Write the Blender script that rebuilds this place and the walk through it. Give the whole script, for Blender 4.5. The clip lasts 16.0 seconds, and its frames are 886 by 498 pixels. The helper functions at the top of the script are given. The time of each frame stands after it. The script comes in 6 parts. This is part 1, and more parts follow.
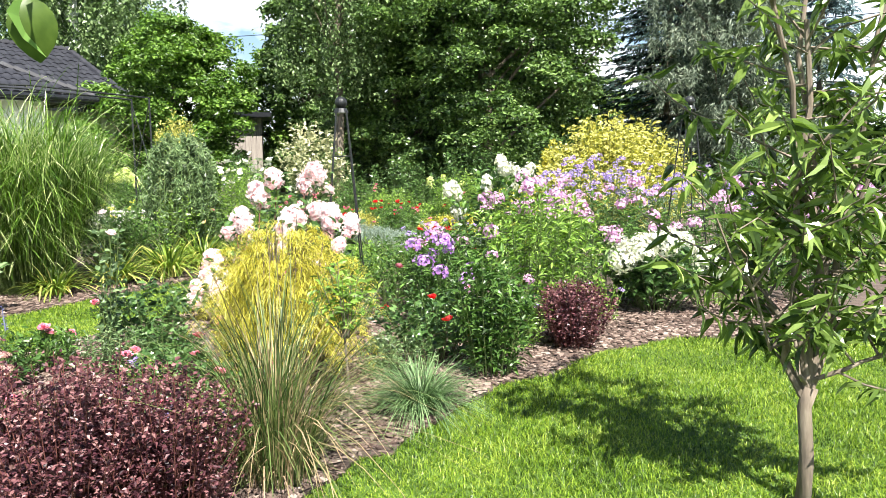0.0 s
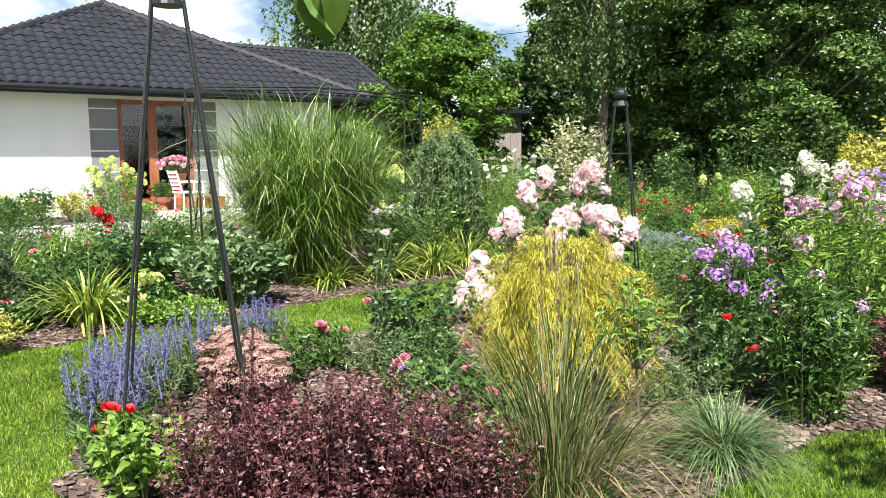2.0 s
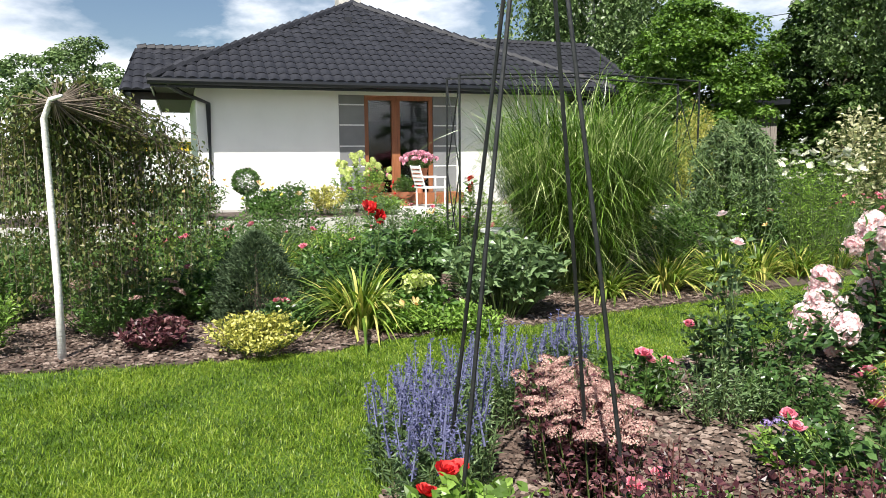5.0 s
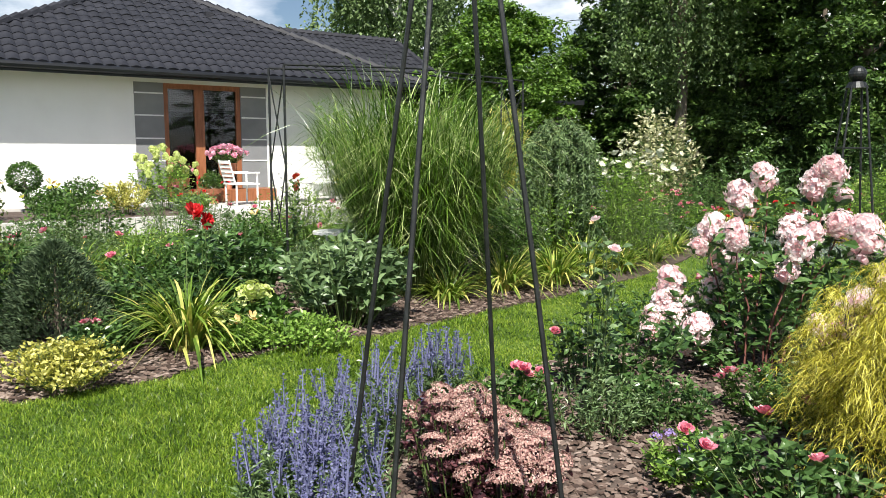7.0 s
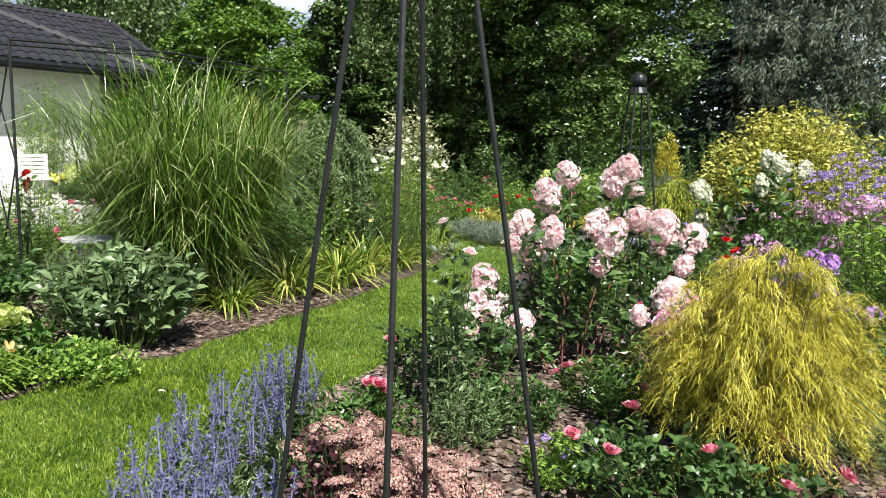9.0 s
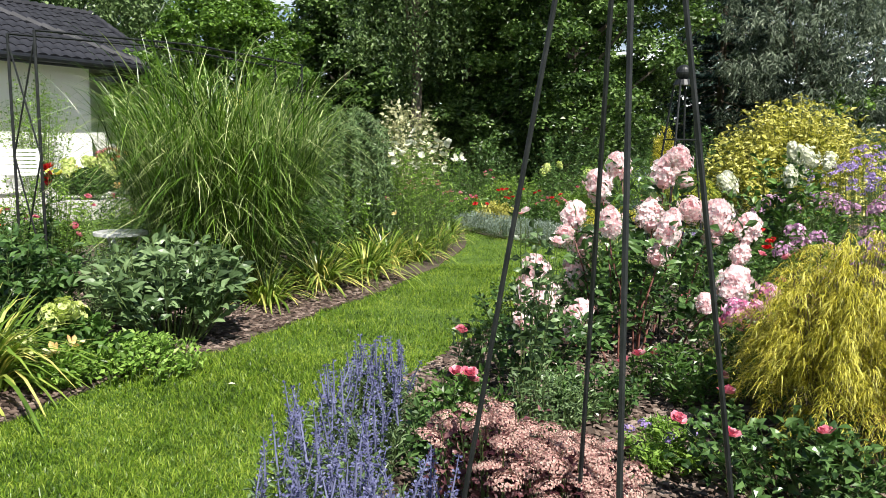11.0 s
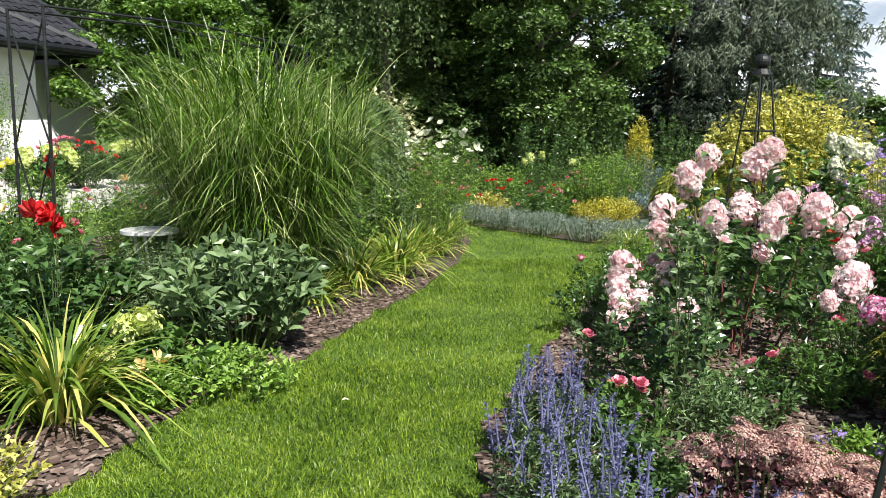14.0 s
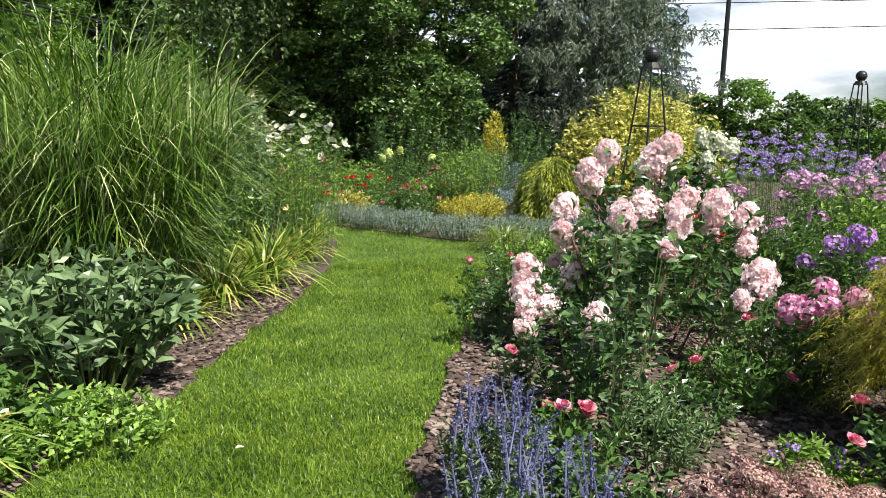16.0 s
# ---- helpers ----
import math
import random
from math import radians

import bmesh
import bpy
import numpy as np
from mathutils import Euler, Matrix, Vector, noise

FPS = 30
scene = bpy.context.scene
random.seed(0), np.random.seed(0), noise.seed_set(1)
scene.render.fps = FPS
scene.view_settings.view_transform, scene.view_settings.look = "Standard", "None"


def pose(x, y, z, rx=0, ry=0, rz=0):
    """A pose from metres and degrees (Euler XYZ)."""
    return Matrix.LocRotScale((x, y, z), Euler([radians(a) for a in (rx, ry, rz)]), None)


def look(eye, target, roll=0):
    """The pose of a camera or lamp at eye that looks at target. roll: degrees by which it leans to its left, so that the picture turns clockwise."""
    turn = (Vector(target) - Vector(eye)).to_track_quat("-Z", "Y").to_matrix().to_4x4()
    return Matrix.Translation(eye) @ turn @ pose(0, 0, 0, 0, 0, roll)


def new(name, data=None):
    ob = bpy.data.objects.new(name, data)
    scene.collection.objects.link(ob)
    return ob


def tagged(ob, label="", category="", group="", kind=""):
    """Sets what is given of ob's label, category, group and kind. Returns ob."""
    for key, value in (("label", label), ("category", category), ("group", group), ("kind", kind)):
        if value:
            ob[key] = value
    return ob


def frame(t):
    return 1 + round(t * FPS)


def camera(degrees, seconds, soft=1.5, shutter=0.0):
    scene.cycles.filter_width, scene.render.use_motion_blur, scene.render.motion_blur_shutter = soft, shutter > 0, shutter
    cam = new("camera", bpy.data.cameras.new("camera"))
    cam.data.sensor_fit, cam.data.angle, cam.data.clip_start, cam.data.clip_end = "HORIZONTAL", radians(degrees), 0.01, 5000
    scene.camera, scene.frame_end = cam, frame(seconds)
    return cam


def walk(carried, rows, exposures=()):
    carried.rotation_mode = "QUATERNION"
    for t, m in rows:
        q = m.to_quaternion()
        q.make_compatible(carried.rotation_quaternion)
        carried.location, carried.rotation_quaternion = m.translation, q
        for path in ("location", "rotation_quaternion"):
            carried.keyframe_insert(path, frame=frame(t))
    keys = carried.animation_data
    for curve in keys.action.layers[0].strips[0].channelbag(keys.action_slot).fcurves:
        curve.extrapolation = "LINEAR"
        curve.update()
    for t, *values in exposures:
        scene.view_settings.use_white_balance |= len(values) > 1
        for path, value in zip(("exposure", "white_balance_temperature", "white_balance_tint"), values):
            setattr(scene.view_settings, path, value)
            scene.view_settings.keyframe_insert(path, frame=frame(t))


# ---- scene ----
cam = camera(60.6, 16.0, 0.5)
PATH = [
    (0, (0.038, 0.258, 1.386), (0.034, 2.244, 1.151), -0.4),
    (0.5, (-0.047, 0.419, 1.392), (-0.111, 2.404, 1.154), -0.4),
    (1, (-0.128, 0.528, 1.395), (-0.29, 2.507, 1.157), -0.3),
    (1.5, (-0.172, 0.632, 1.407), (-0.553, 2.58, 1.168), -0.4),
    (2, (-0.218, 0.736, 1.401), (-0.864, 2.614, 1.161), -0.5),
    (2.5, (-0.291, 0.807, 1.387), (-1.165, 2.589, 1.147), -0.6),
    (3, (-0.481, 0.913, 1.375), (-1.485, 2.626, 1.135), -0.5),
    (3.5, (-0.657, 1.013, 1.365), (-1.74, 2.677, 1.125), -0.4),
    (4, (-0.826, 1.104, 1.331), (-1.958, 2.735, 1.09), -0.3),
    (4.2, (-0.911, 1.158, 1.332), (-2.057, 2.779, 1.091), -0.4),
    (6.3, (-1.504, 1.385, 1.393), (-2.475, 3.115, 1.139), -0.3),
    (6.5, (-1.541, 1.418, 1.388), (-2.428, 3.193, 1.132), -0.3),
    (7, (-1.687, 1.498, 1.39), (-2.365, 3.362, 1.132), 0.3),
    (7.5, (-1.785, 1.581, 1.392), (-2.244, 3.509, 1.13), 0.3),
    (8, (-1.965, 1.62, 1.404), (-2.175, 3.592, 1.142), 0.6),
    (8.2, (-2.052, 1.64, 1.403), (-2.169, 3.619, 1.143), 0.7),
    (10.3, (-2.591, 1.811, 1.366), (-2.512, 3.791, 1.096), 1.1),
    (10.5, (-2.627, 1.826, 1.357), (-2.566, 3.807, 1.093), 1.3),
    (11, (-2.87, 1.708, 1.364), (-2.765, 3.686, 1.089), 0.9),
    (11.5, (-3.036, 1.706, 1.368), (-2.893, 3.682, 1.092), 0.8),
    (12, (-3.242, 1.802, 1.362), (-3.066, 3.774, 1.076), 1.1),
    (12.5, (-3.421, 1.88, 1.368), (-3.228, 3.849, 1.075), 1.3),
    (13, (-3.571, 1.948, 1.361), (-3.367, 3.915, 1.064), 1.2),
    (13.5, (-3.775, 2.032, 1.366), (-3.527, 3.993, 1.067), 1.1),
    (14, (-3.869, 2.126, 1.359), (-3.571, 4.081, 1.058), 1.1),
    (14.5, (-3.94, 2.297, 1.352), (-3.568, 4.239, 1.049), 1.0),
    (15, (-3.97, 2.426, 1.358), (-3.507, 4.348, 1.054), 1.1),
    (15.5, (-3.991, 2.515, 1.351), (-3.422, 4.408, 1.047), 1.1),
    (16, (-4.066, 2.677, 1.357), (-3.368, 4.526, 1.05), 1.1),
]
walk(cam, [(t, look(e, g, r)) for t, e, g, r in PATH],
     [(0.0, 1.72), (1.0, 1.6), (2.0, 1.24), (3.0, 0.86), (8.0, 0.84), (13.0, 0.86), (16.0, 0.84)])

# ---- light ----
SUN_TO = Vector((0.36, -0.9, 1.3)).normalized()
world = bpy.data.worlds.new("sky")
scene.world = world
world.use_nodes = True
wt = world.node_tree
wt.nodes.clear()
w_out = wt.nodes.new("ShaderNodeOutputWorld")
w_bg = wt.nodes.new("ShaderNodeBackground")
w_sky = wt.nodes.new("ShaderNodeTexSky")
w_sky.sky_type = 'NISHITA'
w_sky.sun_disc = False
w_sky.sun_elevation = math.asin(SUN_TO.z)
w_sky.sun_rotation = math.atan2(SUN_TO.x, SUN_TO.y)
w_sky.air_density, w_sky.dust_density, w_sky.ozone_density = 1.0, 0.7, 2.5
w_bg.inputs["Strength"].default_value = 0.054
# broken cumulus over the whole sky
w_co = wt.nodes.new("ShaderNodeTexCoord")
w_map = wt.nodes.new("ShaderNodeMapping")
w_map.inputs["Scale"].default_value = (1.6, 1.6, 4.2)
w_noise = wt.nodes.new("ShaderNodeTexNoise")
w_noise.inputs["Scale"].default_value = 2.1
w_noise.inputs["Detail"].default_value = 8
w_noise.inputs["Roughness"].default_value = 0.55
w_ramp = wt.nodes.new("ShaderNodeValToRGB")
w_ramp.color_ramp.elements[0].position = 0.47
w_ramp.color_ramp.elements[1].position = 0.64
w_mix = wt.nodes.new("ShaderNodeMix")
w_mix.data_type = 'RGBA'
wt.links.new(w_co.outputs["Generated"], w_map.inputs["Vector"])
wt.links.new(w_map.outputs["Vector"], w_noise.inputs["Vector"])
# the cumulus crowds towards the horizon and thins out overhead
w_sep = wt.nodes.new("ShaderNodeSeparateXYZ")
w_low = wt.nodes.new("ShaderNodeMath")
w_low.operation = 'MULTIPLY_ADD'
w_low.inputs[1].default_value, w_low.inputs[2].default_value = -0.45, 0.14
w_sum = wt.nodes.new("ShaderNodeMath")
w_body = wt.nodes.new("ShaderNodeTexNoise")
w_body.inputs["Scale"].default_value = 5.5
w_body.inputs["Detail"].default_value = 5
w_shade = wt.nodes.new("ShaderNodeMix")
w_shade.data_type = 'RGBA'
w_shade.inputs[6].default_value = (10.5, 11.2, 12.5, 1)
w_shade.inputs[7].default_value = (17.5, 17.6, 17.8, 1)
w_part = wt.nodes.new("ShaderNodeValToRGB")
w_part.color_ramp.elements[0].position = 0.38
w_part.color_ramp.elements[1].position = 0.6
wt.links.new(w_map.outputs["Vector"], w_body.inputs["Vector"])
wt.links.new(w_body.outputs["Fac"], w_part.inputs["Fac"])
wt.links.new(w_part.outputs["Color"], w_shade.inputs[0])
wt.links.new(w_shade.outputs[2], w_mix.inputs[7])
wt.links.new(w_co.outputs["Generated"], w_sep.inputs["Vector"])
wt.links.new(w_sep.outputs["Z"], w_low.inputs[0])
wt.links.new(w_low.outputs[0], w_sum.inputs[0])
wt.links.new(w_noise.outputs["Fac"], w_sum.inputs[1])
wt.links.new(w_sum.outputs[0], w_ramp.inputs["Fac"])
wt.links.new(w_ramp.outputs["Color"], w_mix.inputs[0])
wt.links.new(w_sky.outputs["Color"], w_mix.inputs[6])
wt.links.new(w_mix.outputs[2], w_bg.inputs["Color"])
wt.links.new(w_bg.outputs["Background"], w_out.inputs["Surface"])
sun_data = bpy.data.lights.new("sun", 'SUN')
sun_data.energy = 5.0
sun_data.angle = radians(0.55)
sun_data.color = (1.0, 0.955, 0.88)
sun = new("sun", sun_data)
sun.matrix_world = look(SUN_TO * 60, (0, 0, 0))

# ---- materials ----
def material(name):
    m = bpy.data.materials.new(name)
    m.use_nodes = True
    return m, m.node_tree, m.node_tree.nodes["Principled BSDF"]


def ramp_node(nt, stops):
    r = nt.nodes.new("ShaderNodeValToRGB")
    e = r.color_ramp.elements
    while len(e) < len(stops):
        e.new(0.5)
    for el, (p, c) in zip(e, stops):
        el.position, el.color = p, (*c, 1)
    return r


def leaf_mat(name, cols, trans=0.32, rough=0.45, spec=0.35, patch=3.0, gain=1.22):
    """Foliage or petals: colour differs from leaf to leaf and in patches, and light shines through."""
    cols = [tuple(min(0.86, v * gain) for v in c) for c in cols]
    if gain > 1:
        cols = [tuple(v * 0.55 for v in cols[0])] + cols[1:-1] + [tuple(min(0.86, v * 1.22) for v in cols[-1])]
    rough = max(0.25, rough - 0.08)
    m, nt, bsdf = material(name)
    geo = nt.nodes.new("ShaderNodeNewGeometry")
    co = nt.nodes.new("ShaderNodeTexCoord")
    nz = nt.nodes.new("ShaderNodeTexNoise")
    nz.inputs["Scale"].default_value = patch
    nz.inputs["Detail"].default_value = 3
    nt.links.new(co.outputs["Object"], nz.inputs["Vector"])
    mul = nt.nodes.new("ShaderNodeMath")
    mul.operation = 'MULTIPLY_ADD'
    mul.inputs[1].default_value = 0.95
    sub = nt.nodes.new("ShaderNodeMath")
    sub.operation = 'MULTIPLY_ADD'
    sub.inputs[1].default_value, sub.inputs[2].default_value = 1.1, -0.52
    nt.links.new(nz.outputs["Fac"], sub.inputs[0])
    nt.links.new(geo.outputs["Random Per Island"], mul.inputs[0])
    nt.links.new(sub.outputs[0], mul.inputs[2])
    k = len(cols) - 1
    r = ramp_node(nt, [(i / max(1, k), c) for i, c in enumerate(cols)])
    nt.links.new(mul.outputs[0], r.inputs["Fac"])
    nt.links.new(r.outputs["Color"], bsdf.inputs["Base Color"])
    bsdf.inputs["Roughness"].default_value = rough
    bsdf.inputs["Specular IOR Level"].default_value = spec
    tr = nt.nodes.new("ShaderNodeBsdfTranslucent")
    hs = nt.nodes.new("ShaderNodeHueSaturation")
    hs.inputs["Saturation"].default_value = 1.15
    hs.inputs["Value"].default_value = 1.25
    nt.links.new(r.outputs["Color"], hs.inputs["Color"])
    nt.links.new(hs.outputs["Color"], tr.inputs["Color"])
    mix = nt.nodes.new("ShaderNodeMixShader")
    mix.inputs[0].default_value = trans
    nt.links.new(bsdf.outputs[0], mix.inputs[1])
    nt.links.new(tr.outputs[0], mix.inputs[2])
    nt.links.new(mix.outputs[0], nt.nodes["Material Output"].inputs["Surface"])
    return m


def solid_mat(name, cols, rough=0.7, metal=0.0, scale=8.0, bump=0.2, detail=6, spec=0.4, stretch=(1, 1, 1), fine=60.0):
    """Surface with a ramp of colours in two scales of noise, and relief."""
    m, nt, bsdf = material(name)
    co = nt.nodes.new("ShaderNodeTexCoord")
    mp = nt.nodes.new("ShaderNodeMapping")
    mp.inputs["Scale"].default_value = stretch
    nt.links.new(co.outputs["Object"], mp.inputs["Vector"])
    n1 = nt.nodes.new("ShaderNodeTexNoise")
    n1.inputs["Scale"].default_value, n1.inputs["Detail"].default_value = scale, detail
    n2 = nt.nodes.new("ShaderNodeTexNoise")
    n2.inputs["Scale"].default_value, n2.inputs["Detail"].default_value = fine, 4
    for n in (n1, n2):
        nt.links.new(mp.outputs["Vector"], n.inputs["Vector"])
    mx = nt.nodes.new("ShaderNodeMath")
    mx.operation = 'MULTIPLY_ADD'
    mx.inputs[1].default_value = 0.4
    half = nt.nodes.new("ShaderNodeMath")
    half.operation = 'MULTIPLY_ADD'
    half.inputs[1].default_value, half.inputs[2].default_value = 1.1, -0.25
    nt.links.new(n1.outputs["Fac"], half.inputs[0])
    nt.links.new(n2.outputs["Fac"], mx.inputs[0])
    nt.links.new(half.outputs[0], mx.inputs[2])
    k = len(cols) - 1
    r = ramp_node(nt, [(0.15 + 0.7 * i / max(1, k), c) for i, c in enumerate(cols)])
    nt.links.new(mx.outputs[0], r.inputs["Fac"])
    nt.links.new(r.outputs["Color"], bsdf.inputs["Base Color"])
    bsdf.inputs["Roughness"].default_value = rough
    bsdf.inputs["Metallic"].default_value = metal
    bsdf.inputs["Specular IOR Level"].default_value = spec
    if bump:
        bp = nt.nodes.new("ShaderNodeBump")
        bp.inputs["Strength"].default_value = bump
        bp.inputs["Distance"].default_value = 0.01
        nt.links.new(mx.outputs[0], bp.inputs["Height"])
        nt.links.new(bp.outputs[0], bsdf.inputs["Normal"])
    return m


G_GRASS = leaf_mat("lawn_blades", [(0.016, 0.042, 0.004), (0.085, 0.165, 0.012), (0.19, 0.3, 0.024), (0.34, 0.42, 0.07)], 0.35, 0.45, 0.4, 2.2, 1.0)
G_LAWN = solid_mat("lawn_turf", [(0.03, 0.055, 0.008), (0.06, 0.115, 0.013), (0.11, 0.18, 0.022)], 0.9, scale=5, bump=0.6, fine=90)
G_MULCH = solid_mat("bark_soil", [(0.038, 0.027, 0.022), (0.085, 0.062, 0.05), (0.15, 0.115, 0.095)], 0.9, scale=14, bump=0.9, fine=70)
G_CHIP = leaf_mat("bark_chips", [(0.04, 0.027, 0.022), (0.1, 0.068, 0.055), (0.175, 0.128, 0.105), (0.3, 0.235, 0.2)], 0.0, 0.85, 0.2, 3.0, 1.0)
BARK = solid_mat("bark", [(0.06, 0.05, 0.04), (0.15, 0.12, 0.09), (0.26, 0.22, 0.17)], 0.85, scale=25, bump=0.6, stretch=(1, 1, 0.25))
BIRCH = solid_mat("birch_bark", [(0.12, 0.11, 0.1), (0.7, 0.69, 0.66), (0.78, 0.77, 0.74), (0.8, 0.79, 0.76)], 0.7, scale=9, bump=0.3, stretch=(0.6, 0.6, 4))
STEM = solid_mat("green_stem", [(0.07, 0.11, 0.03), (0.14, 0.2, 0.06)], 0.6, scale=12, bump=0)
STEM_RED = solid_mat("red_stem", [(0.1, 0.035, 0.03), (0.2, 0.08, 0.06)], 0.6, scale=12, bump=0)
IRON = solid_mat("black_iron", [(0.012, 0.013, 0.013), (0.022, 0.024, 0.025), (0.04, 0.042, 0.042)], 0.45, 0.35, scale=18, bump=0.15)

# ---- mesh tools ----
class Mesher:
    """Collects many small pieces into one mesh."""
    def __init__(self):
        self.v, self.f, self.n = [], [], 0

    def add(self, verts, faces):
        verts = np.asarray(verts, float).reshape(-1, 3)
        faces = np.asarray(faces, int)
        self.v.append(verts)
        self.f.append(faces + self.n)
        self.n += len(verts)

    def many(self, shape, faces, pos, axes, size):
        """Copies of a small shape. axes: (N,3,3) rows are local x, y, z; size: (N,) or (N,3)."""
        shape = np.asarray(shape, float)
        size = np.asarray(size, float)
        if size.ndim == 1:
            size = np.repeat(size[:, None], 3, 1)
        loc = shape[None] * size[:, None, :]
        w = np.einsum('nki,nij->nkj', loc, axes) + pos[:, None, :]
        k = len(shape)
        fa = (np.asarray(faces, int)[None] + (np.arange(len(pos)) * k)[:, None, None]).reshape(-1, len(faces[0]))
        self.add(w.reshape(-1, 3), fa)

    def mesh(self, name, mat, smooth=False):
        me = bpy.data.meshes.new(name)
        if self.v:
            v = np.concatenate(self.v)
            loops = np.concatenate([f.ravel() for f in self.f])
            tot = np.concatenate([np.full(len(f), f.shape[1]) for f in self.f])
            me.vertices.add(len(v))
            me.vertices.foreach_set("co", v.ravel())
            me.loops.add(len(loops))
            me.loops.foreach_set("vertex_index", loops.astype(np.int32))
            me.polygons.add(len(tot))
            me.polygons.foreach_set("loop_start", (np.cumsum(tot) - tot).astype(np.int32))
            me.polygons.foreach_set("loop_total", tot.astype(np.int32))
            me.update(calc_edges=True)
            if not smooth:
                me.shade_flat()
        me.materials.append(mat)
        return me


def part(name, mb, mat, parent, label="", at=None, smooth=False):
    """One mesh object under a thing or part. mb: a Mesher or a ready mesh."""
    ob = new(name, mb.mesh(name, mat, smooth) if isinstance(mb, Mesher) else mb)
    ob.parent = parent
    if at is not None:
        ob.matrix_local = at
    if name in ("foliage", "stem_mass", "twig_mass"):
        tagged(ob, kind="stuff")
    return tagged(ob, label) if label else ob


def thing(name, label, category, x=0, y=0, z=0, group="", kind="", rz=0):
    e = new(name)
    e.empty_display_size = 0.1
    e.matrix_world = pose(x, y, z, 0, 0, rz)
    return tagged(e, label, category, group, kind)


def solo(name, mb, mat, label, category, kind="", smooth=False):
    return tagged(new(name, mb.mesh(name, mat, smooth) if isinstance(mb, Mesher) else mb), label, category, "", kind)


R = np.random.RandomState
BOXF = [(0, 3, 2, 1), (4, 5, 6, 7), (0, 1, 5, 4), (1, 2, 6, 5), (2, 3, 7, 6), (3, 0, 4, 7)]


def box(mb, x0, y0, z0, x1, y1, z1):
    mb.add([(x0, y0, z0), (x1, y0, z0), (x1, y1, z0), (x0, y1, z0), (x0, y0, z1), (x1, y0, z1), (x1, y1, z1), (x0, y1, z1)], BOXF)


def unit(a):
    return a / np.maximum(1e-9, np.linalg.norm(a, axis=-1, keepdims=True))


def axes_of(d, nrm):
    """Rows x, y, z with y along d and z near nrm."""
    y = unit(d)
    x = np.cross(y, nrm)
    x = unit(x)
    return np.stack([x, y, np.cross(x, y)], 1)


def tube(mb, pts, radii, sides=6):
    pts = np.asarray(pts, float)
    radii = np.broadcast_to(np.asarray(radii, float), (len(pts),))
    t = unit(np.gradient(pts, axis=0))
    ref = np.array([0.31, 0.95, 0.05]) if abs(t[0][2]) > 0.6 else np.array([0, 0, 1.0])
    a = unit(np.cross(t, ref))
    b = np.cross(t, a)
    ang = np.arange(sides) * 2 * math.pi / sides
    ring = a[:, None] * np.cos(ang)[None, :, None] + b[:, None] * np.sin(ang)[None, :, None]
    v = pts[:, None] + ring * radii[:, None, None]
    f = [(i * sides + j, i * sides + (j + 1) % sides, (i + 1) * sides + (j + 1) % sides, (i + 1) * sides + j) for i in range(len(pts) - 1) for j in range(sides)]
    n = len(pts)
    mb.add(np.concatenate([v.reshape(-1, 3), pts[:1], pts[-1:]]), f)
    caps = []
    for j in range(sides):
        caps += [(n * sides, (j + 1) % sides, j), (n * sides + 1, (n - 1) * sides + j, (n - 1) * sides + (j + 1) % sides)]
    mb.f.append(np.array(caps) + mb.n - n * sides - 2)


def sticks(mb, a, b, r0, r1, bow=None):
    """Many thin three-sided stems from a to b, bent at the middle by bow."""
    a, b = np.asarray(a, float), np.asarray(b, float)
    mid = (a + b) / 2 + (0 if bow is None else bow)
    d = unit(b - a)
    x = unit(np.cross(d, np.array([0.3, 0.9, 0.2])))
    y = np.cross(d, x)
    n = len(a)
    rings = []
    for p, r in ((a, r0), (mid, (r0 + r1) / 2), (b, r1)):
        for k in range(3):
            an = k * 2.0944
            rings.append(p + (x * math.cos(an) + y * math.sin(an)) * r)
    v = np.stack(rings, 1)
    f = []
    for s in range(2):
        for k in range(3):
            f.append((s * 3 + k, s * 3 + (k + 1) % 3, s * 3 + 3 + (k + 1) % 3, s * 3 + 3 + k))
    fa = (np.array(f)[None] + (np.arange(n) * 9)[:, None, None]).reshape(-1, 4)
    mb.add(v.reshape(-1, 3), fa)


LEAF2 = ([(0, 0, 0), (0.5, 0.42, 0.12), (0, 1, -0.05), (-0.5, 0.42, 0.12)], [(0, 1, 2), (0, 2, 3)])
LEAF4 = ([(0, 0, 0), (0.5, 0.4, 0.1), (0, 0.5, 0.0), (-0.5, 0.4, 0.1), (0, 1, -0.18), (0.3, 0.75, 0.0), (-0.3, 0.75, 0.0)],
         [(0, 1, 2), (1, 5, 2), (5, 4, 2), (0, 2, 3), (3, 2, 6), (6, 2, 4)])


ROWS = ((0.0, 0.04, 0.0), (0.1, 0.55, 0.05), (0.25, 0.86, 0.08), (0.42, 1.0, 0.07), (0.6, 0.94, 0.03), (0.76, 0.72, -0.03), (0.9, 0.38, -0.09), (1.0, 0.03, -0.14))
OVAL = ([(sx * w * 0.5, y, z + 0.05 * abs(sx) * w) for y, w, z in ROWS for sx in (-1, -0.5, 0, 0.5, 1)],
        [(r * 5 + c, r * 5 + c + 1, r * 5 + c + 6, r * 5 + c + 5) for r in range(7) for c in range(4)])


def leaves(mb, rng, pos, d, size, width, form=LEAF2, up=0.7, jitter=0.5):
    n = len(pos)
    d = unit(d + rng.normal(0, jitter, (n, 3)))
    nrm = unit(np.array([0, 0, up]) + rng.normal(0, 0.45, (n, 3)) + 0.001)
    s = size * rng.uniform(0.65, 1.25, n)
    mb.many(form[0], form[1], pos, axes_of(d, nrm), np.stack([s * width, s, s], 1))


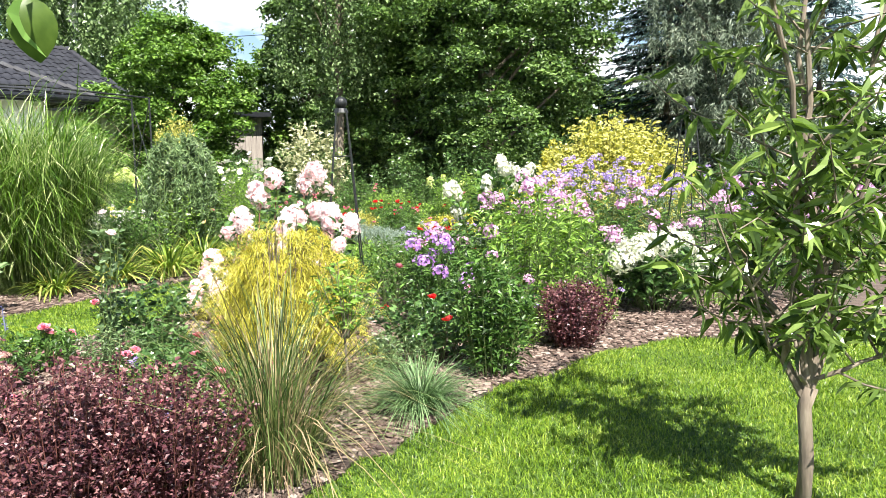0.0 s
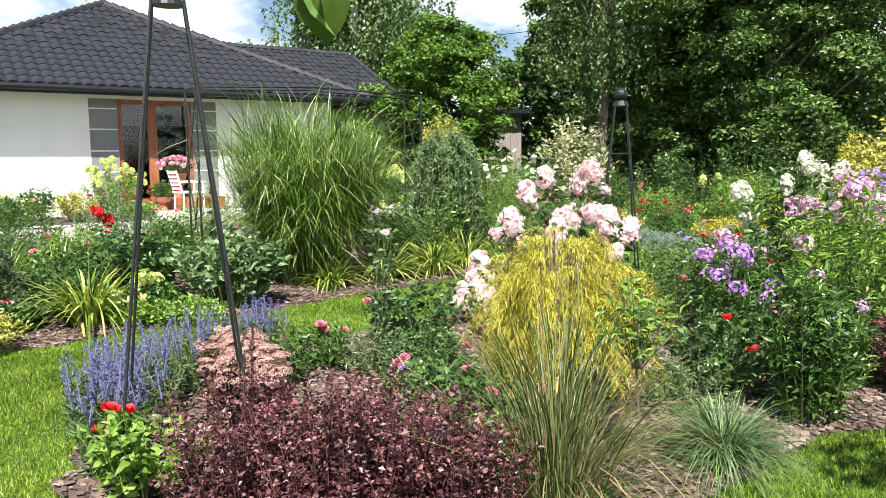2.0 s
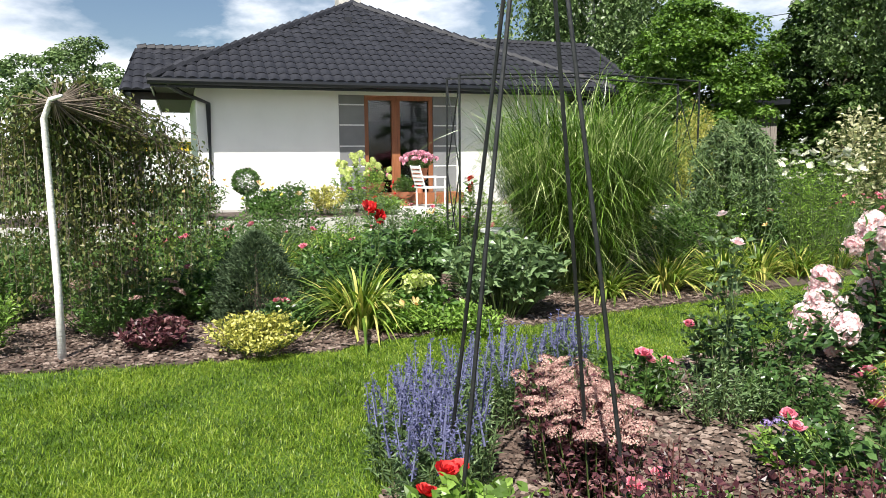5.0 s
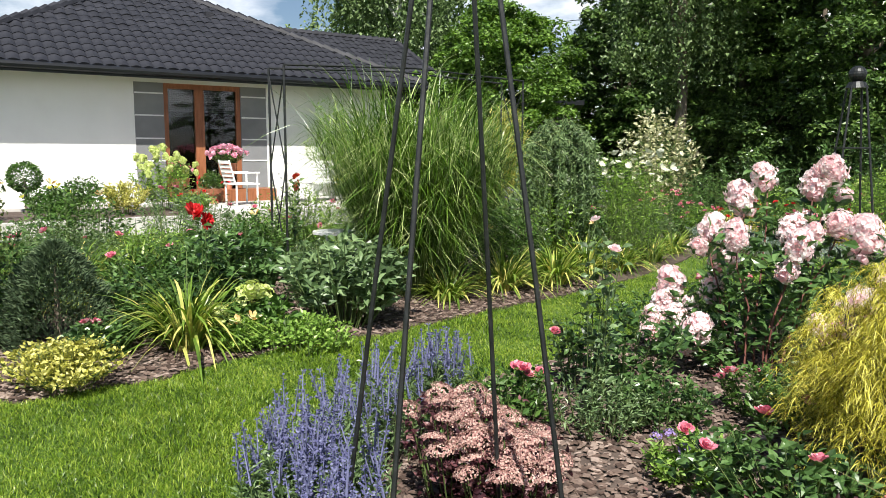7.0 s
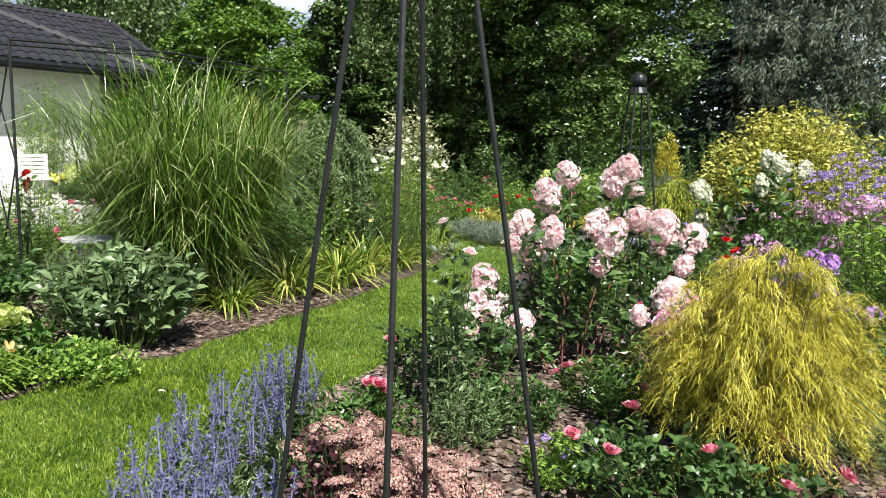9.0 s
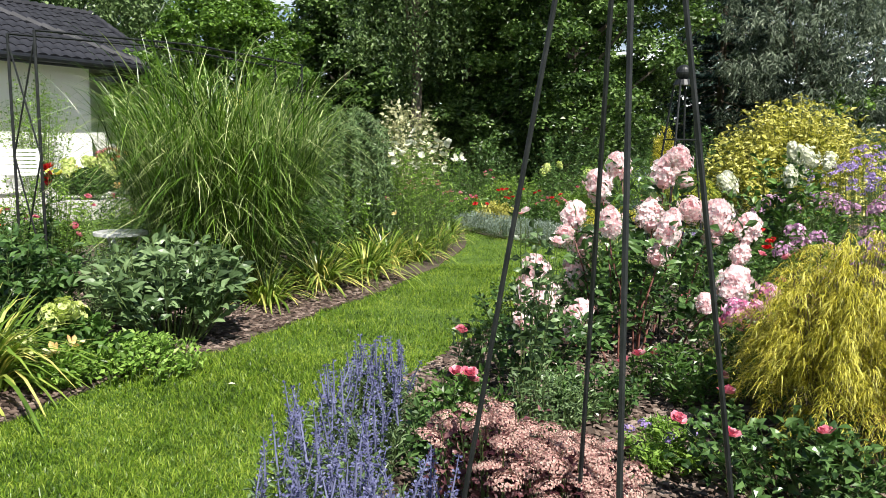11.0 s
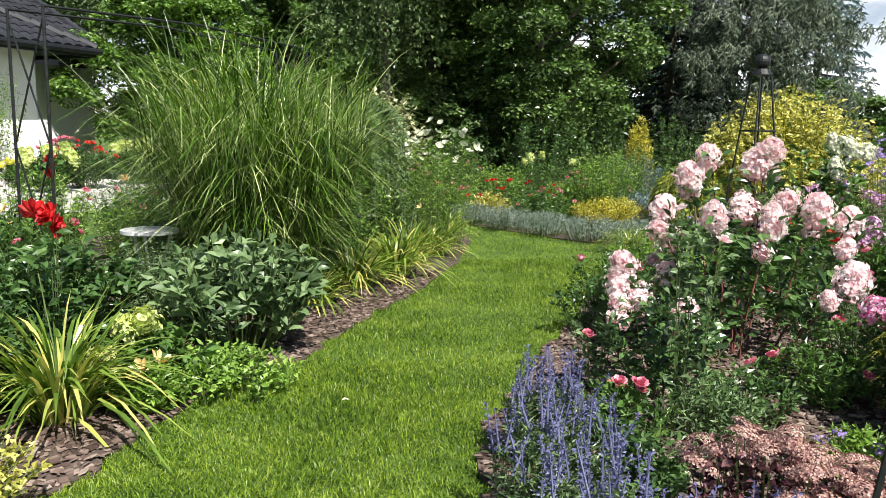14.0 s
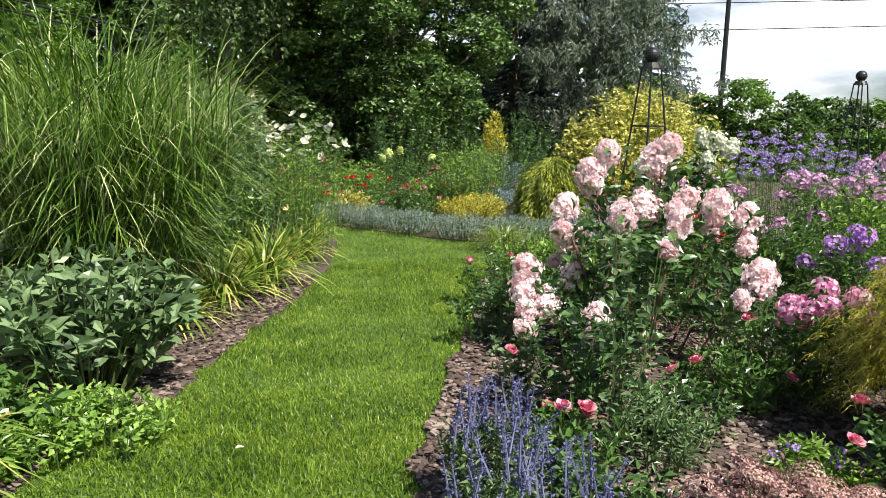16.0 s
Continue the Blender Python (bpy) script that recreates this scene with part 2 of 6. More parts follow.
def blades(mb, rng, base, az, length, lean, droop, width, segs=4, arch=0.45):
    """Grass blades: arching strips. lean: how far out per length, droop: how far the end falls."""
    n = len(base)
    s = np.linspace(0, 1, segs + 1)
    out = np.stack([np.cos(az), np.sin(az), np.zeros(n)], 1)
    side = np.stack([-np.sin(az), np.cos(az), np.zeros(n)], 1)
    tw = rng.normal(0, 0.5, n)
    side = unit(side * np.cos(tw)[:, None] + out * np.sin(tw)[:, None])
    r = lean[:, None] * s * arch + lean[:, None] * (1 - arch) * s ** 2.2 + droop[:, None] * 0.35 * s ** 3
    z = s * np.sqrt(np.maximum(0.08, 1 - lean ** 2 * 0.75))[:, None] - droop[:, None] * s ** 3
    c = base[:, None] + out[:, None] * (r * length[:, None])[..., None]
    c[..., 2] += z * length[:, None]
    w = width[:, None] * np.array([0.7] + [1.0] * (segs - 2) + [0.7])[None] if segs > 1 else width[:, None]
    wv = np.concatenate([w * np.ones((n, segs))], 1)
    left = c[:, :segs] - side[:, None] * wv[..., None] / 2
    right = c[:, :segs] + side[:, None] * wv[..., None] / 2
    v = np.concatenate([left, right, c[:, segs:]], 1)
    k = 2 * segs + 1
    q = [(i, segs + i, segs + i + 1, i + 1) for i in range(segs - 1)]
    off = (np.arange(n) * k)[:, None, None]
    start = mb.n
    if q:
        mb.add(v.reshape(-1, 3), (np.array(q)[None] + off).reshape(-1, 4))
        mb.f.append((np.array([(segs - 1, 2 * segs - 1, 2 * segs)])[None] + off).reshape(-1, 3) + start)
    else:
        mb.add(v.reshape(-1, 3), (np.array([(0, 1, 2)])[None] + off).reshape(-1, 3))


def stems_of(rng, k, r0, rad, h, low=0.45, power=0.6, cx=0, cy=0, sx=1.0, sy=1.0, vary=(0.82, 1.06)):
    """Feet and tips of k stems that fill a dome."""
    a = rng.uniform(0, 2 * math.pi, k)
    q = rng.uniform(0, 1, k) ** power
    foot = np.stack([cx + r0 * q * np.cos(a) * sx, cy + r0 * q * np.sin(a) * sy, np.zeros(k)], 1)
    top = h * (low + (1 - low) * np.sqrt(np.maximum(0, 1 - (q * 0.97) ** 2))) * rng.uniform(*vary, k)
    tip = np.stack([cx + rad * q * np.cos(a) * sx, cy + rad * q * np.sin(a) * sy, top], 1)
    return foot, tip


def leafy(mb, ms, rng, foot, tip, m, size, width, s0=0.3, form=LEAF2, spread=0.8, rise=0.35, stem=0.004, bow=0.0, jitter=0.4, up=0.7, twig=0.0):
    """Stems with leaves set along them from s0 of their length to the tip."""
    k = len(foot)
    if ms is not None:
        sticks(ms, foot, tip, stem, stem * 0.5)
    s = s0 + (1 - s0) * rng.uniform(0, 1, (k, m)) ** 0.8
    p = foot[:, None] + (tip - foot)[:, None] * s[..., None]
    if bow:
        p[..., 2] += bow * (s * (1 - s)) * 4
    a = rng.uniform(0, 2 * math.pi, (k, m))
    d = np.stack([np.cos(a) * spread, np.sin(a) * spread, np.full((k, m), rise)], -1)
    if twig:
        p = p + d * rng.uniform(0, twig, (k, m, 1))
    leaves(mb, rng, p.reshape(-1, 3), d.reshape(-1, 3), size, width, form, up, jitter)


# ---- blossoms, shared by many plants ----
def dome_pts(rng, n, rx, ry, rz, low=-0.2):
    z = rng.uniform(low, 1, n)
    a = rng.uniform(0, 2 * math.pi, n)
    q = np.sqrt(1 - z * z)
    d = np.stack([q * np.cos(a), q * np.sin(a), z], 1)
    return d * np.array([rx, ry, rz]), d


FLORET = ([(0, 0, 0), (0.5, 0, 0.12), (0, 0.5, 0.05), (-0.5, 0, 0.12), (0, -0.5, 0.05)], [(0, 1, 2), (0, 2, 3), (0, 3, 4), (0, 4, 1)])


def panicle(seed, mat, length=0.2, rad=0.065, n=150, fl=0.034):
    """Conical head of many florets, lumpy as if grown of side clusters."""
    rng = R(seed)
    mb = Mesher()
    s = rng.uniform(0, 1, n) ** 0.8
    a = rng.uniform(0, 6.283, n)
    rr = rad * np.sqrt(np.maximum(0.02, np.sin(np.pi * np.clip(0.16 + s * 0.8, 0, 1)))) * rng.uniform(0.6, 1.12, n) * (1 + 0.3 * np.sin(a * 3 + seed) * np.sin(s * 11 + seed))
    p = np.stack([rr * np.cos(a), rr * np.sin(a), s * length], 1)
    d = unit(np.stack([np.cos(a), np.sin(a), 0.5 * (s - 0.3)], 1) + rng.normal(0, 0.25, (n, 3)))
    t = unit(np.cross(d, rng.normal(0, 1, (n, 3))))
    mb.many(FLORET[0], FLORET[1], p, np.stack([t, np.cross(d, t), d], 1), fl * rng.uniform(0.75, 1.25, n))
    tube(mb, [(0, 0, -0.02), (0, 0, length * 0.9)], rad * 0.45, 5)
    return mb.mesh("panicle", mat)


def cluster(seed, mat, rx=0.07, rz=0.06, n=46, fl=0.028, low=-0.35):
    rng = R(seed)
    mb = Mesher()
    p, d = dome_pts(rng, n, rx, rx, rz, low)
    p *= rng.uniform(0.85, 1.08, (n, 1))
    d = unit(d + rng.normal(0, 0.2, (n, 3)))
    t = unit(np.cross(d, rng.normal(0, 1, (n, 3))))
    mb.many(FLORET[0], FLORET[1], p, np.stack([t, np.cross(d, t), d], 1), fl * rng.uniform(0.8, 1.25, n))
    return mb.mesh("flower_head", mat)


def bloom(seed, mat, r=0.045, rings=((9, 1.0, 0.25), (8, 0.8, 0.6), (6, 0.55, 0.95), (4, 0.3, 1.3)), ratio=0.75):
    """A double flower of cupped petals in rings: petals, length, tilt upward."""
    rng = R(seed)
    mb = Mesher()
    shape = [(0, 0, 0), (0.42, 0.4, 0.05), (0.5, 0.8, 0.18), (0, 1.0, 0.22), (-0.5, 0.8, 0.18), (-0.42, 0.4, 0.05), (0, 0.5, -0.04)]
    fc = [(0, 1, 6), (1, 2, 6), (2, 3, 6), (3, 4, 6), (4, 5, 6), (5, 0, 6)]
    for i, (k, ln, tilt) in enumerate(rings):
        a = np.arange(k) * 6.283 / k + i * 0.7 + rng.normal(0, 0.12, k)
        tl = tilt + rng.normal(0, 0.12, k)
        d = np.stack([np.cos(a) * np.cos(tl), np.sin(a) * np.cos(tl), np.sin(tl)], 1)
        nr = np.stack([-np.cos(a) * np.sin(tl), -np.sin(a) * np.sin(tl), np.cos(tl)], 1)
        s = r * ln * rng.uniform(0.9, 1.1, k)
        mb.many(shape, fc, np.zeros((k, 3)) + [0, 0, i * r * 0.08], axes_of(d, nr), np.stack([s * ratio, s, s], 1))
    return mb.mesh("bloom", mat)


def star(seed, mat, r=0.05, k=6, tilt=0.5, ratio=0.42):
    return bloom(seed, mat, r, ((k, 1.0, tilt),), ratio)


def spike(seed, mat, h=0.17, r=0.009, n=50, fl=0.012):
    rng = R(seed)
    mb = Mesher()
    s = rng.uniform(0, 1, n)
    a = rng.uniform(0, 6.283, n)
    rr = r * (1 - 0.75 * s)
    p = np.stack([rr * np.cos(a), rr * np.sin(a), s * h], 1)
    d = np.stack([np.cos(a), np.sin(a), 0.4 + 0 * a], 1)
    leaves(mb, rng, p, d, fl, 0.7, LEAF2, 0.5, 0.3)
    tube(mb, [(0, 0, 0), (0, 0, h)], (r * 0.55, r * 0.15), 4)
    return mb.mesh("flower_spike", mat)


def mount(parent, name, meshes, rng, tips, scale=(0.85, 1.15), tilt=18, lift=0.0, label=""):
    """Sets one blossom on each tip."""
    for i, p in enumerate(np.asarray(tips)):
        s = rng.uniform(*scale)
        m = pose(p[0], p[1], p[2] + lift, rng.normal(0, tilt), rng.normal(0, tilt), rng.uniform(0, 360)) @ Matrix.Scale(s, 4)
        part(name, meshes[i % len(meshes)], None, parent, label, m)

# ---- ground, lawn and beds ----
ISLAND = [(-3.15, 5.2), (-3.3, 4.6), (-3.25, 4.0), (-2.85, 3.25), (-2.3, 2.65), (-1.6, 2.35), (-1.0, 2.5), (-0.5, 3.3), (-0.16, 3.88), (0.21, 4.5),
          (0.84, 5.2), (1.75, 5.95), (2.4, 6.0), (3.6, 6.6), (5.5, 7.6), (8.5, 9.3), (8.0, 10.6), (3.0, 10.0), (0.6, 9.9), (-0.7, 9.6), (-1.34, 8.92),
          (-1.85, 7.75), (-2.5, 6.65), (-2.95, 5.8)]
LEFTBED = [(-12, 1.0), (-8.5, 2.4), (-6.4, 3.4), (-5.75, 3.95), (-5.3, 4.42), (-4.9, 4.95), (-4.74, 5.4), (-4.5, 5.95), (-4.1, 6.5), (-3.78, 7.1),
           (-3.45, 7.9), (-2.95, 8.86), (-2.25, 10.8), (-1.95, 12.9), (-2.4, 15), (-5.5, 15), (-6.8, 11.5), (-7.6, 8.4), (-8.6, 6.2), (-12, 4.2)]
FARBED = [(-1.75, 13.3), (-1.15, 12.3), (-0.35, 11.25), (1.5, 10.95), (4.5, 11.4), (9.5, 12.6), (13, 15), (12, 22), (-4, 22), (-2.3, 15.2)]


def smooth_ring(ring, n=5, wob=0.03, seed=1):
    rng = R(seed)
    p = np.array(ring)
    k = len(p)
    out = []
    for i in range(k):
        a, b, c, d = p[i - 1], p[i], p[(i + 1) % k], p[(i + 2) % k]
        for t in np.arange(n) / n:
            q = 0.5 * (2 * b + (c - a) * t + (2 * a - 5 * b + 4 * c - d) * t * t + (3 * b - a - 3 * c + d) * t ** 3)
            out.append(q + rng.normal(0, wob, 2))
    return np.array(out)


def inside(ring, x, y):
    r = np.asarray(ring)
    hit = np.zeros(len(x), bool)
    for (x0, y0), (x1, y1) in zip(r, np.roll(r, -1, 0)):
        c = ((y0 > y) != (y1 > y)) & (x < (x1 - x0) * (y - y0) / (y1 - y0 + 1e-12) + x0)
        hit ^= c
    return hit


RINGS = [smooth_ring(ISLAND, seed=2), smooth_ring(LEFTBED, seed=3), smooth_ring(FARBED, seed=4)]


def sheet(ring, z, drop):
    """A bed: a slightly domed top over a rim that goes down into the ground."""
    bm = bmesh.new()
    vs = [bm.verts.new((x, y, z)) for x, y in ring]
    bm.faces.new(vs)
    low = bmesh.ops.extrude_edge_only(bm, edges=bm.edges[:])
    for v in low["geom"]:
        if isinstance(v, bmesh.types.BMVert):
            v.co.z -= drop
    bmesh.ops.triangulate(bm, faces=[f for f in bm.faces if len(f.verts) > 4])
    me = bpy.data.meshes.new("bed")
    bm.to_mesh(me)
    bm.free()
    return me


mb = Mesher()
mb.add([(-2500, -2500, 0), (2500, -2500, 0), (2500, 2500, 0), (-2500, 2500, 0)], [(0, 1, 2, 3)])
solo("ground", mb, G_LAWN, "mown green lawn reaching away to the horizon", "lawn", "structure")
for ring, what in zip(RINGS, ("island flower bed", "flower bed beside the house lawn", "flower bed below the trees")):
    me = sheet(ring, 0.016, 0.05)
    me.materials.append(G_MULCH)
    solo("flower_bed", me, None, what + " covered with brown bark mulch", "flower bed", "structure")

CHIP = ([(-0.5, -0.5, 0), (0.5, -0.42, 0), (0.42, 0.5, 0), (-0.5, 0.4, 0), (-0.42, -0.4, 0.16), (0.4, -0.36, 0.2), (0.36, 0.42, 0.14), (-0.4, 0.33, 0.2)],
        [(4, 5, 6, 7), (0, 1, 5, 4), (1, 2, 6, 5), (2, 3, 7, 6), (3, 0, 4, 7)])


def chips(ring, dens, box4, seed):
    rng = R(seed)
    x0, y0, x1, y1 = box4
    n = int((x1 - x0) * (y1 - y0) * dens)
    x, y = rng.uniform(x0, x1, n), rng.uniform(y0, y1, n)
    ok = inside(ring, x, y)
    x, y = x[ok], y[ok]
    n = len(x)
    a = rng.uniform(0, 6.283, n)
    nr = unit(np.stack([rng.normal(0, 0.28, n), rng.normal(0, 0.28, n), np.ones(n)], 1))
    ax = axes_of(np.stack([np.cos(a), np.sin(a), 0 * a], 1), nr)
    s = rng.uniform(0.014, 0.05, n)
    mb = Mesher()
    mb.many(CHIP[0], CHIP[1], np.stack([x, y, 0.016 + rng.uniform(0.0, 0.015, n)], 1), ax, np.stack([s * rng.uniform(0.35, 0.8, n), s, s * 0.8], 1))
    return mb


for ring, dens, b4, sd in ((RINGS[0], 1500, (-3.4, 2.2, 3.5, 7.5), 11), (RINGS[1], 1200, (-8, 2.4, -2.6, 9.5), 12)):
    solo("bark_mulch", chips(ring, dens, b4, sd), G_CHIP, "loose brown bark chips spread over the bed", "bark mulch", "stuff")


def turf(b4, dens, seed, h=0.034):
    rng = R(seed)
    x0, y0, x1, y1 = b4
    n = int((x1 - x0) * (y1 - y0) * dens)
    x, y = rng.uniform(x0, x1, n), rng.uniform(y0, y1, n)
    ok = np.ones(n, bool)
    for r in RINGS:
        ok &= ~inside(r, x, y)
    x, y = x[ok], y[ok]
    n = len(x)
    mb = Mesher()
    ln = h * 1.0 * rng.uniform(0.4, 1.5, n) * (1 + 0.35 * np.sin(x * 3.1 + y * 1.7) * np.sin(y * 2.3 - x))
    blades(mb, rng, np.stack([x, y, np.zeros(n)], 1), rng.uniform(0, 6.283, n), ln, rng.uniform(0.3, 0.95, n), rng.uniform(0, 0.45, n), rng.uniform(0.003, 0.0068, n), 2)
    return mb


for i, (b4, dens) in enumerate((((-5.6, 2.2, -1.8, 6.5), 15500), ((-0.9, 2.0, 3.6, 6.8), 12500), ((-4.8, 6.5, -0.8, 10.2), 8000), ((-3.0, 10.2, 3.5, 13.4), 2600),
                                ((-9.0, 0.8, -5.6, 4.0), 6000))):
    solo("lawn_grass", turf(b4, dens, 20 + i), G_GRASS, "short mown grass blades of the lawn path", "grass", "stuff")

P_FALLEN = leaf_mat("fallen_leaf", [(0.6, 0.56, 0.35), (0.66, 0.62, 0.42)], 0.1, 0.7, 0.2)

# ---- house ----
PLASTER = solid_mat("white_plaster", [(0.7, 0.7, 0.68), (0.78, 0.78, 0.76), (0.82, 0.82, 0.8)], 0.9, scale=1.2, bump=0.15, fine=120)
GREYPL = solid_mat("grey_plaster", [(0.16, 0.165, 0.17), (0.2, 0.205, 0.21), (0.24, 0.245, 0.25)], 0.9, scale=2, bump=0.15, fine=120)
TILE = solid_mat("roof_tile", [(0.012, 0.0125, 0.016), (0.022, 0.023, 0.029), (0.04, 0.041, 0.05)], 0.6, scale=3, bump=0.2, fine=40, spec=0.3)
GUTTER = solid_mat("dark_gutter", [(0.012, 0.013, 0.015), (0.018, 0.02, 0.024)], 0.3, scale=4, bump=0.05, spec=0.25)
WOOD = solid_mat("brown_wood", [(0.16, 0.055, 0.022), (0.27, 0.1, 0.042), (0.36, 0.15, 0.07)], 0.5, scale=4, bump=0.2, stretch=(6, 6, 0.6))
DARKWOOD = solid_mat("dark_wood", [(0.02, 0.016, 0.014), (0.045, 0.035, 0.03)], 0.7, scale=6, bump=0.2)
CONC = solid_mat("pale_paving", [(0.38, 0.36, 0.33), (0.5, 0.48, 0.45), (0.6, 0.58, 0.55)], 0.85, scale=3, bump=0.3)
ROOMDARK = solid_mat("dim_room", [(0.015, 0.014, 0.013), (0.03, 0.027, 0.025)], 0.9, scale=2, bump=0)
glass, gnt, gb = material("window_glass")
gb.inputs["Base Color"].default_value = (0.3, 0.33, 0.33, 1)
gb.inputs["Roughness"].default_value = 0.02
gb.inputs["Transmission Weight"].default_value = 1.0
gb.inputs["IOR"].default_value = 1.5
WHITE = solid_mat("white_paint", [(0.68, 0.68, 0.66), (0.8, 0.8, 0.78)], 0.45, scale=6, bump=0.08)

# house axes: u runs along the front wall, v goes back from the eave, z up
HOUSE = Matrix(((0.588, -0.809, 0, -15.15), (0.809, 0.588, 0, 10.82), (0, 0, 1, 0), (0, 0, 0, 1)))
house = thing("house", "white plastered bungalow with a dark tiled hip roof", "house")
house.matrix_world = HOUSE
BASE, EAVE, WF, UL, UR = 0.3, 3.0, 0.78, 0.9, 10.0


def hbox(name, mat, dims, label="", parent=None):
    mb = Mesher()
    box(mb, *dims)
    return part(name, mb, mat, parent or house, label)


# front wall in pieces round the door
for d in ((UL, WF, 0, 4.05, WF + 0.3, 2.95), (6.96, WF, 0, UR, WF + 0.3, 2.95), (4.05, WF + 0.004, 2.8, 6.96, WF + 0.3, 2.95), (UL, WF + 0.3, 0, UL + 0.3, 9.5, 2.95), (UR - 0.3, WF + 0.3, 0, UR, 9.5, 2.95),
          (UL + 0.3, 9.2, 0, UR - 0.3, 9.5, 2.95)):
    hbox("wall", PLASTER, d, "white plastered outer wall")
for a, b in ((4.05, 4.66), (6.36, 6.96)):
    pz = hbox("wall_panel", GREYPL, (a, WF + 0.006, 0, b, WF + 0.29, 2.8), "grey plaster panel beside the door")
    for z in (1.12, 1.6, 2.09, 2.56):
        hbox("groove_strip", WHITE, (a + 0.01, WF - 0.004, z, b - 0.01, WF + 0.02, z + 0.03), "", pz)
# room behind the door; its unlit gloom is put into the near-black colour
mb = Mesher()
for d in ((1.2, 5.5, 0.3, 9.7, 5.55, 2.9), (1.2, WF + 0.31, 0.28, 9.7, 5.5, 0.3), (1.2, WF + 0.31, 2.9, 9.7, 5.5, 2.94)):
    box(mb, *d)
part("room", mb, ROOMDARK, house, "dim room behind the glass door")
door = thing("patio_door", "brown wooden double glass door, partly open blinds", "door")
door.parent = house
mb = Mesher()
for d in ((4.66, WF + 0.05, 0.3, 4.76, WF + 0.16, 2.8), (6.26, WF + 0.05, 0.3, 6.36, WF + 0.16, 2.8), (4.76, WF + 0.05, 2.69, 6.26, WF + 0.16, 2.8), (5.33, WF + 0.03, 0.3, 5.53, WF + 0.16, 2.69),
          (4.76, WF + 0.05, 0.3, 5.33, WF + 0.16, 0.45), (5.53, WF + 0.05, 0.3, 6.26, WF + 0.16, 0.45)):
    box(mb, *d)
part("door_frame", mb, WOOD, door)
for a, b in ((4.76, 5.33), (5.53, 6.26)):
    mb = Mesher()
    box(mb, a, WF + 0.1, 0.45, b, WF + 0.115, 2.69)
    g = part("pane", mb, glass, door)
    g.visible_shadow = False
    mb = Mesher()
    for k in range(12):
        box(mb, a + 0.01, WF + 0.18, 2.65 - 0.04 * k, b - 0.01, WF + 0.2, 2.68 - 0.04 * k)
    part("blind", mb, GREYPL, door, "half-lowered grey blind")


def roof_face(a, b, apex_a, apex_b, label, wave=0.24, course=0.34, single=0):
    """One roof slope between the eave a-b and the top apex_a-apex_b, with rows of waved tiles."""
    a, b, p, q = (np.array(k, float) for k in (a, b, apex_a, apex_b))
    along = unit((b - a)[None])[0]
    foot = a + along * ((p - a) @ along)
    upv = unit((p - foot)[None])[0]
    height = np.linalg.norm(p - foot)
    nrm = np.cross(along, upv)
    width = np.linalg.norm(b - a)
    ps, qs = (p - a) @ along, (q - a) @ along
    mb = Mesher()
    v = [a, b, q, p] if np.linalg.norm(p - q) > 0.01 else [a, b, p]
    m = len(v)
    mb.add(v + [k - nrm * 0.06 for k in v], [tuple(range(m))])
    mb.f.append(np.array([tuple(reversed(range(m, 2 * m)))]))
    slope = part("roof_slope", mb, TILE, house, label)
    rows = int(height / course)
    ch = height / rows
    step = wave / 6
    if single:
        tb = Mesher()
        u = np.linspace(0, wave, 7)
        w = 0.042 * np.sin(math.pi * u / wave)
        A = np.stack([u, 0 * u - 0.02, w + 0.024], 1)
        B = np.stack([u, 0 * u + ch, w + 0.006], 1)
        C = np.stack([u, 0 * u - 0.02, 0 * w + 0.002], 1)
        tb.add(np.concatenate([A, B, C]), [(i, i + 1, 8 + i, 7 + i) for i in range(6)] + [(14 + i, 15 + i, i + 1, i) for i in range(6)])
        tile = tb.mesh("roof_tile", TILE)
        for r in range(single):
            k0 = (r + 0.5) / rows
            s0, s1 = ps * k0, width + (qs - width) * k0
            for i in range(int(s0 / wave), int(s1 / wave) + 1):
                if s0 < (i + 0.5) * wave < s1:
                    o = a + along * i * wave + upv * r * ch
                    m4 = Matrix(((along[0], upv[0], nrm[0], o[0]), (along[1], upv[1], nrm[1], o[1]), (along[2], upv[2], nrm[2], o[2]), (0, 0, 0, 1)))
                    part("roof_tile", tile, None, slope, "", m4 @ pose(0, 0, 0, R(r * 50 + i).uniform(-0.4, 0.4), 0, 0))
    for r in range(single, rows):
        mb = Mesher()
        lo, hi = r * ch - 0.02, (r + 1) * ch
        k0, k1 = max(0, lo / height), min(1, hi / height)
        s0, s1 = ps * k0, width + (qs - width) * k0
        n = max(2, int((s1 - s0) / step))
        s = s0 + np.arange(n + 1) * (s1 - s0) / n
        w = 0.042 * np.abs(np.sin(math.pi * s / wave)) + 0.006 * np.sin(s * 7.3 + r * 2.1)
        su = np.clip(s, ps * k1, width + (qs - width) * k1)
        A = a + along * s[:, None] + upv * lo + nrm * (w + 0.025)[:, None]
        B = a + along * su[:, None] + upv * hi + nrm * (w + 0.006)[:, None]
        C = a + along * s[:, None] + upv * lo + nrm * 0.002
        m = n + 1
        mb.add(np.concatenate([A, B, C]), [(i, i + 1, m + i + 1, m + i) for i in range(n)] + [(2 * m + i, 2 * m + i + 1, i + 1, i) for i in range(n)])
        part("tile_course", mb, TILE, slope)
    return slope


def caps(p, q, n):
    p, q = np.array(p, float), np.array(q, float)
    mb = Mesher()
    for i in range(n):
        x, y = p + (q - p) * i / n, p + (q - p) * (i + 1.12) / n
        tube(mb, [x + [0, 0, 0.0], y + [0, 0, 0.03]], (0.1, 0.12), 8)
    part("ridge_tiles", mb, TILE, house)


